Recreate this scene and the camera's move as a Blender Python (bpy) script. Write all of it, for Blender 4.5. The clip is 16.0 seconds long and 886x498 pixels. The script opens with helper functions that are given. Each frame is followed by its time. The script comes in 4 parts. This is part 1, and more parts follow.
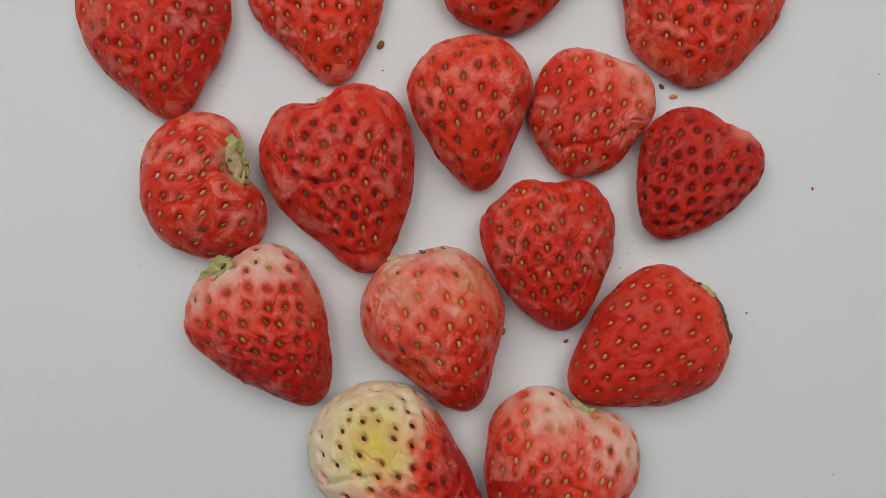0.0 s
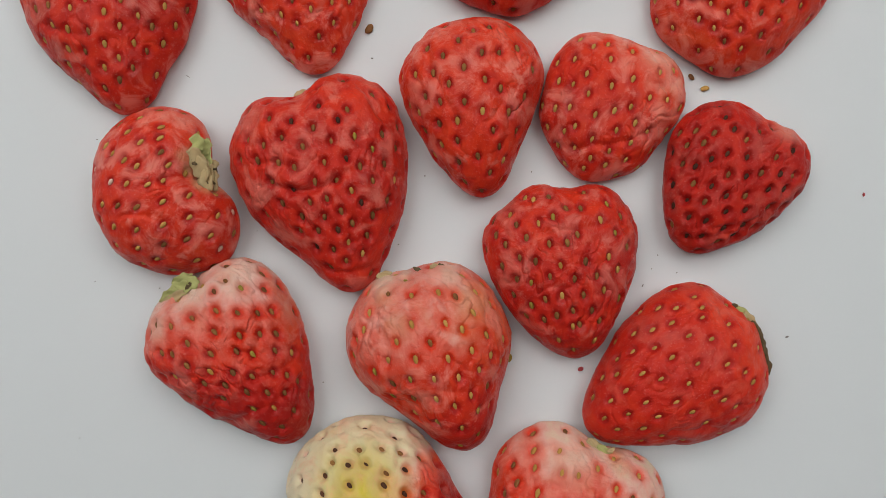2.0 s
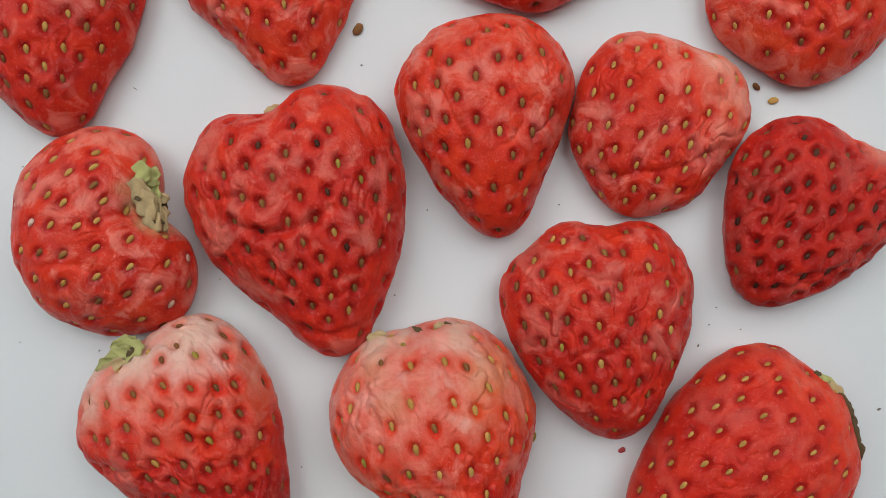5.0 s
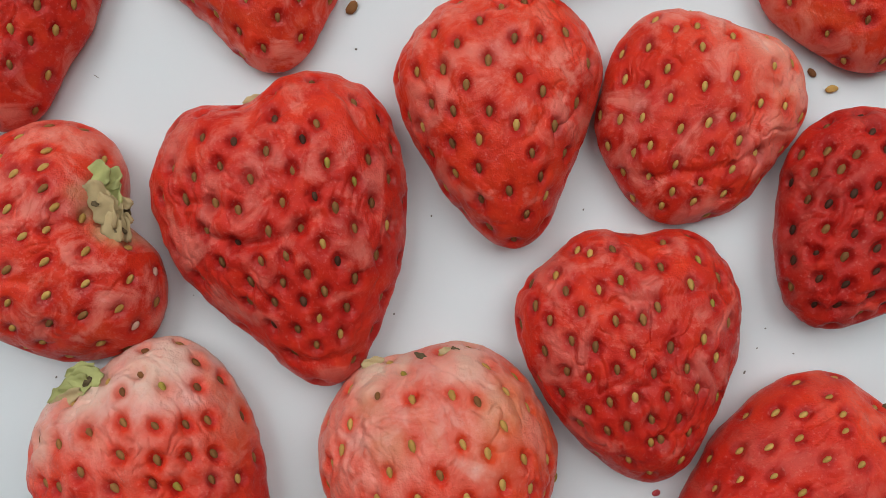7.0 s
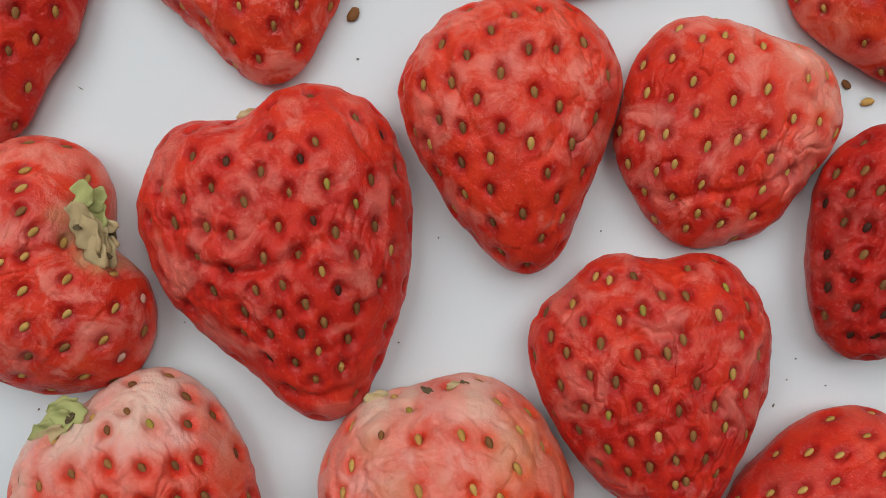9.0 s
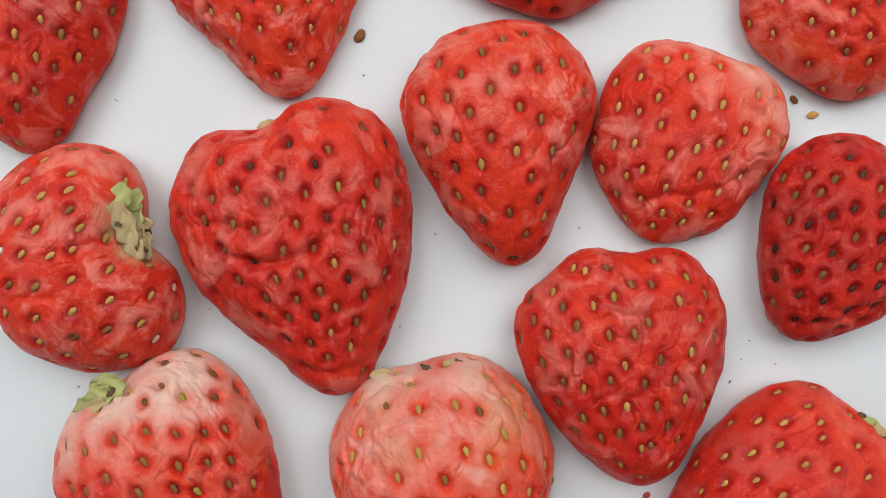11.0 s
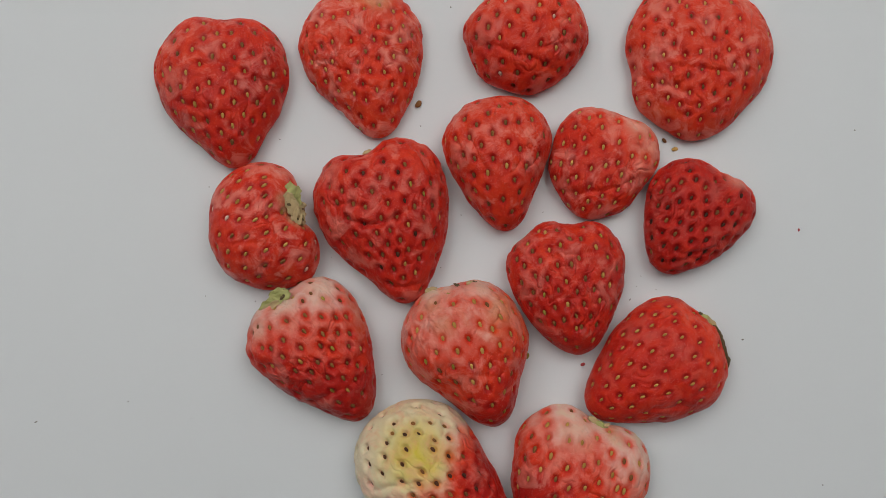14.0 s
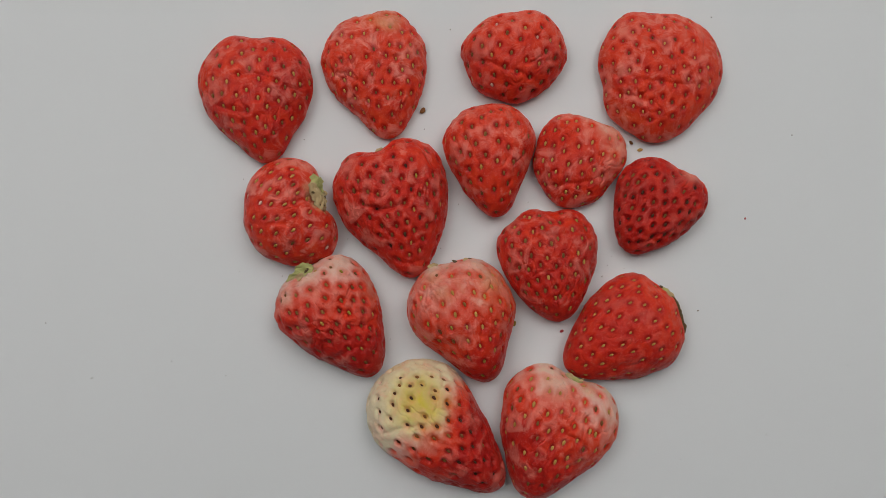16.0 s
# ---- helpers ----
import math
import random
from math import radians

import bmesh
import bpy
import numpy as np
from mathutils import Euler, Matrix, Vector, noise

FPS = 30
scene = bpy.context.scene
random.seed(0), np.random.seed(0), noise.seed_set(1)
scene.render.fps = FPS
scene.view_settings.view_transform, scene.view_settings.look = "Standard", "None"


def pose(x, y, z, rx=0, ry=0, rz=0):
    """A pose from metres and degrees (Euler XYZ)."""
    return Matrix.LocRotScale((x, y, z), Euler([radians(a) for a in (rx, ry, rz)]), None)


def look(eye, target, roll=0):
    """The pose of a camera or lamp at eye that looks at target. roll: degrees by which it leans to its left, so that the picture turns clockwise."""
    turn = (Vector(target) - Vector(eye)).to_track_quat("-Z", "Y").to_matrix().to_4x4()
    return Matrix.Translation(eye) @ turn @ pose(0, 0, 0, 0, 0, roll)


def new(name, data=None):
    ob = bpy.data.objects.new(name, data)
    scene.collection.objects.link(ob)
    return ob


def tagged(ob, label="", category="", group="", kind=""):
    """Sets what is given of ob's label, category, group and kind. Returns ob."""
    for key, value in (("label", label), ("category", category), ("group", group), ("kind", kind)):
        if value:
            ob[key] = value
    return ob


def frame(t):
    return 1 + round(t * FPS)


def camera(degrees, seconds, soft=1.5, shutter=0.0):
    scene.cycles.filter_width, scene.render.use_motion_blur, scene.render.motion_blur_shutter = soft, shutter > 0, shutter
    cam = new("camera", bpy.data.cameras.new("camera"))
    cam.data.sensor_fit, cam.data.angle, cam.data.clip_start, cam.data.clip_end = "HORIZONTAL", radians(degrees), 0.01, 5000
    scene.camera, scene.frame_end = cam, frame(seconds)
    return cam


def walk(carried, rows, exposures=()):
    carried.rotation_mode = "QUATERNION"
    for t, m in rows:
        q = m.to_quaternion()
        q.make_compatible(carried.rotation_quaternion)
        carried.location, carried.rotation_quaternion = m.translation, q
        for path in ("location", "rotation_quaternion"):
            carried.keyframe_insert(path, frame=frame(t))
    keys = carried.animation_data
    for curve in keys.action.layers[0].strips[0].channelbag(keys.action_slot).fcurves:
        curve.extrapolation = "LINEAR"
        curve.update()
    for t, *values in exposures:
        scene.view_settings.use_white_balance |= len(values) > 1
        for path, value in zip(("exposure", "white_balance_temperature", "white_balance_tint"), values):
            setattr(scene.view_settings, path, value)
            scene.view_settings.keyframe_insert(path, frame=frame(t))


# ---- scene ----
cam = camera(62.0, 16.0, soft=0.8)
# seconds, eye in metres, turn in degrees (zero looks straight down at the table)
PATH = [
    (0, 0.0573, 0.0570, 0.1686, 3.86, 0.21, -1.58),
    (0.5, 0.0579, 0.0610, 0.1636, 3.30, 0.28, -1.53),
    (1, 0.0581, 0.0632, 0.1574, 2.74, 0.35, -1.51),
    (1.5, 0.0581, 0.0643, 0.1534, 2.39, 0.30, -1.53),
    (2, 0.0583, 0.0651, 0.1481, 2.40, 0.36, -1.57),
    (2.5, 0.0593, 0.0674, 0.1429, 2.25, 0.62, -1.59),
    (3, 0.0590, 0.0695, 0.1398, 2.58, 0.59, -1.65),
    (3.5, 0.0575, 0.0711, 0.1360, 2.72, 0.61, -1.66),
    (4, 0.0582, 0.0724, 0.1305, 2.81, 0.64, -1.72),
    (4.5, 0.0585, 0.0724, 0.1261, 2.87, 0.67, -1.75),
    (5, 0.0578, 0.0738, 0.1199, 2.83, 0.62, -1.77),
    (5.2, 0.0580, 0.0749, 0.1186, 2.67, 0.68, -1.74),
    (7.5, 0.0570, 0.0779, 0.1009, 2.19, 1.03, -1.78),
    (8, 0.0565, 0.0796, 0.0992, 1.88, 1.02, -1.79),
    (8.5, 0.0569, 0.0810, 0.1001, 1.85, 1.14, -1.74),
    (9, 0.0567, 0.0812, 0.0978, 2.00, 1.15, -1.75),
    (9.2, 0.0568, 0.0812, 0.0962, 1.94, 1.13, -1.77),
    (11.3, 0.0560, 0.0793, 0.1174, 2.05, 0.37, -1.72),
    (11.5, 0.0564, 0.0777, 0.1232, 2.28, 0.45, -1.73),
    (12, 0.0570, 0.0732, 0.1404, 2.82, 0.52, -1.75),
    (12.5, 0.0557, 0.0706, 0.1535, 3.59, 0.53, -1.73),
    (13, 0.0555, 0.0663, 0.1695, 5.10, 0.44, -1.67),
    (13.5, 0.0530, 0.0602, 0.1824, 6.11, 0.52, -1.57),
    (14, 0.0500, 0.0542, 0.1912, 6.90, 0.38, -1.47),
    (14.5, 0.0483, 0.0496, 0.2002, 7.52, 0.44, -1.38),
    (15, 0.0486, 0.0464, 0.2045, 8.14, 0.22, -1.33),
    (15.5, 0.0483, 0.0417, 0.2129, 8.66, 0.11, -1.32),
    (16, 0.0480, 0.0360, 0.2220, 9.30, -0.13, -1.20),
]
# the phone brightens its picture as the berries fill it
EXPOSURE = [(0.0, -0.23, 6480, 8), (1.5, -0.20, 6450, 8), (3.0, -0.10, 6360, 7), (5.0, -0.01, 6240, 7), (7.5, 0.02, 6120, 5), (9.0, 0.02, 6120, 5), (11.5, 0.27, 6250, 6),
            (12.0, 0.17, 6330, 7), (12.5, -0.11, 6400, 8), (13.0, -0.25, 6440, 9), (13.5, -0.35, 6460, 9), (14.5, -0.39, 6500, 9), (16.0, -0.43, 6560, 10)]
walk(cam, [(t, pose(*p)) for t, *p in PATH], EXPOSURE)

# ---- light: fluorescent panels in the ceiling of an unseen room, its paint dimmed to cut fill ----
world = bpy.data.worlds.new("room_air")
scene.world = world
world.use_nodes = True
world.node_tree.nodes["Background"].inputs["Color"].default_value = (0.9, 0.95, 1.0, 1)
world.node_tree.nodes["Background"].inputs["Strength"].default_value = 0.05

CX, CY = 0.055, 0.075            # the middle of the layout on the table
PANELS = [(-1.1, 0.45), (1.1, 0.45), (-1.0, 1.45), (1.0, 1.45)]
CEILING = 1.85
for px, py in PANELS:
    lamp = bpy.data.lights.new("panel_light", "AREA")
    lamp.shape, lamp.size, lamp.size_y = "RECTANGLE", 1.6, 0.8
    lamp.energy = 8.4 if px < 0 else 6.9
    lamp.color = (1.0, 0.98, 0.93)
    ob = new("panel_light", lamp)
    ob.matrix_world = look((px, py, CEILING - 0.03), (px, py, 0))


# ---- materials ----
def node_material(name):
    m = bpy.data.materials.new(name)
    m.use_nodes = True
    t = m.node_tree
    return m, t, t.nodes["Principled BSDF"]


def add(t, kind, **kw):
    n = t.nodes.new(kind)
    for k, v in kw.items():
        if k in n.inputs:
            n.inputs[k].default_value = v
        else:
            setattr(n, k, v)
    return n


def ramp(t, stops, source):
    n = t.nodes.new("ShaderNodeValToRGB")
    r = n.color_ramp
    while len(r.elements) < len(stops):
        r.elements.new(0.5)
    for e, (p, c) in zip(r.elements, stops):
        e.position, e.color = p, (*c, 1)
    t.links.new(source, n.inputs[0])
    return n.outputs["Color"]


def mix(t, fac, a, b, blend="MIX"):
    n = t.nodes.new("ShaderNodeMix")
    n.data_type, n.blend_type = "RGBA", blend
    for sock, v in ((n.inputs["Factor"], fac), (n.inputs["A"], a), (n.inputs["B"], b)):
        if isinstance(v, bpy.types.NodeSocket):
            t.links.new(v, sock)
        elif isinstance(v, float):
            sock.default_value = v
        else:
            sock.default_value = (*v, 1)
    return n.outputs["Result"]


def math_node(t, op, a, b=0.0, c=None):
    n = t.nodes.new("ShaderNodeMath")
    n.operation = op
    for i, v in enumerate((a, b) if c is None else (a, b, c)):
        if isinstance(v, bpy.types.NodeSocket):
            t.links.new(v, n.inputs[i])
        else:
            n.inputs[i].default_value = v
    return n.outputs[0]


def plain(name, colour, rough, scale=20.0, amount=0.12, bump=0.1, metal=0.0):
    """A painted or coated surface with fine grain and faint stains."""
    m, t, b = node_material(name)
    co = t.nodes.new("ShaderNodeTexCoord")
    n1 = add(t, "ShaderNodeTexNoise", Scale=scale, Detail=5.0)
    n2 = add(t, "ShaderNodeTexNoise", Scale=scale * 14, Detail=3.0)
    for n in (n1, n2):
        t.links.new(co.outputs["Object"], n.inputs["Vector"])
    dark = tuple(v * (1 - amount) for v in colour)
    c = mix(t, n1.outputs["Fac"], colour, dark)
    t.links.new(c, b.inputs["Base Color"])
    b.inputs["Roughness"].default_value = rough
    b.inputs["Metallic"].default_value = metal
    bp = add(t, "ShaderNodeBump", Strength=bump, Distance=0.0004)
    t.links.new(n2.outputs["Fac"], bp.inputs["Height"])
    t.links.new(bp.outputs["Normal"], b.inputs["Normal"])
    return m


def skin_material():
    """Dried strawberry skin: unripe cream to deep red by the ripeness of the flesh, pits shaded in colour, with a torn
    whitish film, streaks, specks and fine creases.
    """
    m, t, b = node_material("dried_strawberry_skin")
    co = t.nodes.new("ShaderNodeTexCoord")
    ripe = add(t, "ShaderNodeAttribute", attribute_name="ripeness").outputs["Fac"]
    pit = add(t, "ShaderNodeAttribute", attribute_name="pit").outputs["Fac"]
    blush = add(t, "ShaderNodeAttribute", attribute_name="blush").outputs["Fac"]
    yellow = add(t, "ShaderNodeAttribute", attribute_name="yellow").outputs["Fac"]
    rnd = add(t, "ShaderNodeAttribute", attribute_name="depth_of_red").outputs["Fac"]
    film = add(t, "ShaderNodeAttribute", attribute_name="film").outputs["Fac"]
    noises = {}
    for key, sc, det, dist in (("blotch", 120.0, 4.0, 0.6), ("streak", 400.0, 4.0, 0.5), ("speck", 2300.0, 2.0, 0.0), ("grain", 4600.0, 2.0, 0.0), ("film", 150.0, 6.0, 0.7), ("olive", 95.0, 3.0, 0.8)):
        n = add(t, "ShaderNodeTexNoise", Scale=sc, Detail=det, Distortion=dist)
        if key == "film":
            n.inputs["Roughness"].default_value = 0.66
        t.links.new(co.outputs["Object"], n.inputs["Vector"])
        noises[key] = n.outputs["Fac"]

    def swing(key, by):
        return math_node(t, "MULTIPLY", math_node(t, "SUBTRACT", noises[key], 0.5), by)

    # ripeness with blotches, redder round the seeds; pit term paints pigment and shade together
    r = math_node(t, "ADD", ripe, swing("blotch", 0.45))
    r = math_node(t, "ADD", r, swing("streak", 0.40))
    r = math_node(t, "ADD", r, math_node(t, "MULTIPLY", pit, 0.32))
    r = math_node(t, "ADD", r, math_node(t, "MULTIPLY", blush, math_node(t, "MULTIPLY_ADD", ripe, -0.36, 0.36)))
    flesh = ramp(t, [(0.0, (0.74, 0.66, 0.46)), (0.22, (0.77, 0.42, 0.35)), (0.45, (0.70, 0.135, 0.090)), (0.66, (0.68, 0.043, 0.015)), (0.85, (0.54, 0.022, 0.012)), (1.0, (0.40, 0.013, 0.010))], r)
    flesh = mix(t, math_node(t, "MULTIPLY", yellow, math_node(t, "SUBTRACT", 1.55, math_node(t, "MULTIPLY", noises["blotch"], 1.5))), flesh, (0.70, 0.58, 0.06))
    # faint olive bruises on the paler flesh
    tan = ramp(t, [(0.56, (0, 0, 0)), (0.70, (1, 1, 1))], noises["olive"])
    pale = math_node(t, "MAXIMUM", math_node(t, "SUBTRACT", 0.85, r), 0.05)
    flesh = mix(t, math_node(t, "MULTIPLY", math_node(t, "MULTIPLY", tan, pale), 0.45), flesh, (0.62, 0.30, 0.085))
    scar = add(t, "ShaderNodeAttribute", attribute_name="scar").outputs["Fac"]
    bald = add(t, "ShaderNodeAttribute", attribute_name="bald").outputs["Fac"]
    flesh = mix(t, math_node(t, "MULTIPLY", bald, math_node(t, "MULTIPLY_ADD", noises["streak"], 0.8, 0.5)), flesh, (0.74, 0.60, 0.46))
    flesh = mix(t, math_node(t, "MULTIPLY", scar, math_node(t, "MULTIPLY_ADD", noises["streak"], 0.9, 0.45)), flesh, (0.56, 0.38, 0.20))
    deep = mix(t, rnd, (1.0, 1.0, 1.0), (0.62, 0.40, 0.62))
    flesh = mix(t, 1.0, flesh, deep, "MULTIPLY")
    # whitish dried film in torn patches, worn off round the seeds
    patch = ramp(t, [(0.49, (0, 0, 0)), (0.60, (1, 1, 1))], noises["film"])
    cover = math_node(t, "MULTIPLY", math_node(t, "MULTIPLY", patch, film), math_node(t, "SUBTRACT", 0.38, math_node(t, "MULTIPLY", blush, 0.33)))
    flesh = mix(t, cover, flesh, (0.82, 0.30, 0.235))
    # fine pale specks scattered over the skin, smoother than the rest
    sp = ramp(t, [(0.60, (0, 0, 0)), (0.72, (1, 1, 1))], noises["speck"])
    flesh = mix(t, math_node(t, "MULTIPLY", sp, 0.11), flesh, (0.86, 0.50, 0.42))
    t.links.new(flesh, b.inputs["Base Color"])
    rough = math_node(t, "MULTIPLY_ADD", noises["streak"], 0.32, 0.22)
    rough = math_node(t, "SUBTRACT", rough, math_node(t, "MULTIPLY", sp, 0.22))
    t.links.new(rough, b.inputs["Roughness"])
    b.inputs["Specular IOR Level"].default_value = 0.115
    # a thin dried juice glaze in broad patches
    glaze = ramp(t, [(0.40, (0, 0, 0)), (0.62, (1, 1, 1))], noises["blotch"])
    t.links.new(math_node(t, "MULTIPLY", math_node(t, "MULTIPLY", glaze, film), 0.20), b.inputs["Coat Weight"])
    b.inputs["Coat Roughness"].default_value = 0.15
    b.inputs["Subsurface Weight"].default_value = 0.10
    b.inputs["Subsurface Radius"].default_value = (0.0014, 0.0003, 0.0002)
    b.inputs["Subsurface Scale"].default_value = 1.0
    crease = math_node(t, "MINIMUM", math_node(t, "MULTIPLY", math_node(t, "ABSOLUTE", math_node(t, "SUBTRACT", noises["streak"], 0.5)), 9.0), 1.0)
    h = math_node(t, "ADD", math_node(t, "MULTIPLY", crease, 0.14), math_node(t, "MULTIPLY", noises["speck"], 0.30))
    h = math_node(t, "ADD", h, math_node(t, "MULTIPLY", noises["grain"], 0.16))
    h = math_node(t, "ADD", h, math_node(t, "MULTIPLY", patch, 0.10))
    bp = add(t, "ShaderNodeBump", Strength=0.44, Distance=0.0006)
    t.links.new(h, bp.inputs["Height"])
    t.links.new(bp.outputs["Normal"], b.inputs["Normal"])
    t.links.new(bp.outputs["Normal"], b.inputs["Coat Normal"])
    return m


def seed_material(name, a, c):
    m, t, b = node_material(name)
    info = t.nodes.new("ShaderNodeObjectInfo")
    co = t.nodes.new("ShaderNodeTexCoord")
    n = add(t, "ShaderNodeTexNoise", Scale=1500.0, Detail=3.0)
    t.links.new(co.outputs["Object"], n.inputs["Vector"])
    col = mix(t, info.outputs["Random"], a, c)
    col = mix(t, math_node(t, "MULTIPLY", n.outputs["Fac"], 0.6), col, tuple(v * 0.5 for v in c))
    t.links.new(col, b.inputs["Base Color"])
    b.inputs["Roughness"].default_value = 0.55
    b.inputs["Specular IOR Level"].default_value = 0.12
    return m


SKIN = skin_material()
SEED_PALE = seed_material("pale_olive_seed", (0.66, 0.41, 0.12), (0.46, 0.25, 0.06))
SEED_BROWN = seed_material("brown_seed", (0.38, 0.18, 0.055), (0.19, 0.08, 0.03))
SEED_GREEN = seed_material("green_seed", (0.42, 0.33, 0.06), (0.30, 0.21, 0.04))
SEED_DARK = seed_material("dark_seed", (0.13, 0.055, 0.03), (0.06, 0.024, 0.016))
SEED_WHITE = seed_material("bleached_seed", (0.82, 0.62, 0.50), (0.72, 0.44, 0.34))
LEAF = plain("dried_sepal", (0.60, 0.45, 0.23), 0.75, scale=300.0, amount=0.55, bump=0.08)
LEAF_GREEN = plain("dried_green_sepal", (0.50, 0.50, 0.18), 0.7, scale=300.0, amount=0.5, bump=0.08)
LEAF_BROWN = plain("dead_sepal", (0.13, 0.085, 0.035), 0.8, scale=300.0, amount=0.5, bump=0.08)
CRUMB_RED = plain("red_crumb", (0.45, 0.05, 0.06), 0.7, scale=500.0, amount=0.4, bump=0.08)
DUST = plain("dust_speck", (0.20, 0.18, 0.17), 0.8, scale=900.0, amount=0.4, bump=0.05)
TABLE = plain("white_table_laminate", (0.640, 0.668, 0.698), 0.5, scale=9.0, amount=0.05, bump=0.03)
# unseen walls, greyed to weaken the sheen they put on the berries
WALL = plain("greyed_wall_paint", (0.5, 0.5, 0.495), 0.8, scale=6.0, amount=0.06, bump=0.2)
# dark tone added only to cut fill light from the south
WALL_FILL_CUT = plain("fill_cutting_dark_wall", (0.12, 0.12, 0.125), 0.8, scale=6.0, amount=0.1, bump=0.2)
# unseen ceiling, its grey stands in for the dark phone held overhead
CEIL = plain("dimmed_ceiling_grey", (0.42, 0.42, 0.42), 0.9, scale=6.0, amount=0.05, bump=0.2)
FLOOR = plain("grey_floor_vinyl", (0.32, 0.32, 0.31), 0.5, scale=5.0, amount=0.2, bump=0.1)
STEEL = plain("grey_table_frame", (0.45, 0.46, 0.47), 0.4, scale=40.0, amount=0.1, metal=0.8)
GLOW, gt, gb = node_material("lit_diffuser")
gb.inputs["Emission Color"].default_value = (1.0, 0.97, 0.93, 1)
gb.inputs["Emission Strength"].default_value = 1.9


# ---- shared builders ----
def part(name, bm, material, parent, label=""):
    me = bpy.data.meshes.new(name)
    bm.to_mesh(me)
    bm.free()
    me.materials.append(material)
    ob = new(name, me)
    if parent:
        ob.parent = parent
    if label:
        ob["label"] = label
    return ob


def box(bm, x0, y0, z0, x1, y1, z1):
    r = bmesh.ops.create_cube(bm, size=1.0)
    for v in r["verts"]:
        v.co = Vector(((x0 + x1) / 2 + v.co.x * (x1 - x0), (y0 + y1) / 2 + v.co.y * (y1 - y0), (z0 + z1) / 2 + v.co.z * (z1 - z0)))
    return bm


def setting(name, material, *b):
    return tagged(part(name, box(bmesh.new(), *b), material, None), kind="structure")


# ---- the unseen room that closes the place ----
X0, X1, Y0, Y1, FZ = -2.4, 2.5, -2.4, 2.5, -0.75
setting("floor", FLOOR, X0, Y0, FZ - 0.1, X1, Y1, FZ)
setting("ceiling", CEIL, X0, Y0, CEILING, X1, Y1, CEILING + 0.1)
setting("wall_north", WALL, X0, Y1, FZ, X1, Y1 + 0.12, CEILING)
# unseen south wall, made dark to keep fill off the berries' south sides
setting("fill_cut_wall_south", WALL_FILL_CUT, X0, Y0 - 0.12, FZ, X1, Y0, CEILING)
setting("wall_west", WALL, X0 - 0.12, Y0, FZ, X0, Y1, CEILING)
setting("wall_east", WALL, X1, Y0, FZ, X1 + 0.12, Y1, CEILING)


def ceiling_light(x, y):
    e = tagged(new("ceiling_light"), "lit white fluorescent panel set in the ceiling", "ceiling light", "ceiling lights")
    e.location = (x, y, CEILING)
    bm = bmesh.new()
    for b in ((-0.86, -0.46, -0.03, -0.82, 0.46, 0), (0.82, -0.46, -0.03, 0.86, 0.46, 0), (-0.82, -0.46, -0.03, 0.82, -0.42, 0), (-0.82, 0.42, -0.03, 0.82, 0.46, 0)):
        box(bm, *b)
    part("frame", bm, STEEL, e)
    part("diffuser", box(bmesh.new(), -0.82, -0.42, -0.02, 0.82, 0.42, -0.004), GLOW, e, "glowing white diffuser")
    return e


for px, py in PANELS:
    ceiling_light(px, py)


def table():
    e = tagged(new("table"), "smooth white laminate table holding the dried strawberries", "table")
    e.location = (CX, CY, FZ)
    bm = box(bmesh.new(), -0.9, -0.5, 0.72, 0.9, 0.5, 0.75)
    bmesh.ops.bevel(bm, geom=list(bm.edges), offset=0.004, segments=3, affect="EDGES")
    part("tabletop", bm, TABLE, e)
    for sx in (-1, 1):
        for sy in (-1, 1):
            part("leg", box(bmesh.new(), sx * 0.82 - 0.02, sy * 0.42 - 0.02, 0, sx * 0.82 + 0.02, sy * 0.42 + 0.02, 0.72), STEEL, e, "grey metal leg")
    return e


table()

# ---- dried strawberries ----
MM = 0.001


def seed_mesh(name, long, wide, thick):
    """A small teardrop, pointed towards +x."""
    bm = bmesh.new()
    bmesh.ops.create_uvsphere(bm, u_segments=6, v_segments=5, radius=1.0)
    for v in bm.verts:
        x, y, z = v.co.z, v.co.x, v.co.y
        taper = 1.0 - 0.42 * max(0.0, x) - 0.08 * max(0.0, -x)
        v.co = Vector((x * long / 2, y * wide / 2 * taper, z * thick / 2 * taper)) * MM
    for f in bm.faces:
        f.smooth = True
    bmesh.ops.recalc_face_normals(bm, faces=bm.faces)
    return bm


def seed_data(name, material, *size):
    me = bpy.data.meshes.new(name)
    bm = seed_mesh(name, *size)
    bm.to_mesh(me)
    bm.free()
    me.materials.append(material)
    return me


SEEDS = {
    "pale": [seed_data("seed", SEED_PALE, 1.9, 1.1, 0.85), seed_data("seed", SEED_PALE, 1.7, 1.05, 0.8)],
    "brown": [seed_data("seed", SEED_BROWN, 1.9, 1.12, 0.85), seed_data("seed", SEED_BROWN, 1.7, 1.05, 0.8)],
    "dark": [seed_data("seed", SEED_DARK, 1.8, 1.1, 0.8), seed_data("seed", SEED_DARK, 1.6, 1.0, 0.8)],
    "bleached": [seed_data("seed", SEED_WHITE, 1.6, 1.1, 0.7)],
    "green": [seed_data("seed", SEED_GREEN, 1.8, 1.0, 0.85), seed_data("seed", SEED_GREEN, 1.65, 0.95, 0.8)],
}


def smooth(a, b, x):
    t = np.clip((x - a) / (b - a), 0, 1)
    return t * t * (3 - 2 * t)


_rs = np.random.RandomState(7)
PERM = np.tile(_rs.permutation(256), 3)
GRAD = _rs.normal(size=(256, 3))
GRAD /= np.linalg.norm(GRAD, axis=1, keepdims=True)


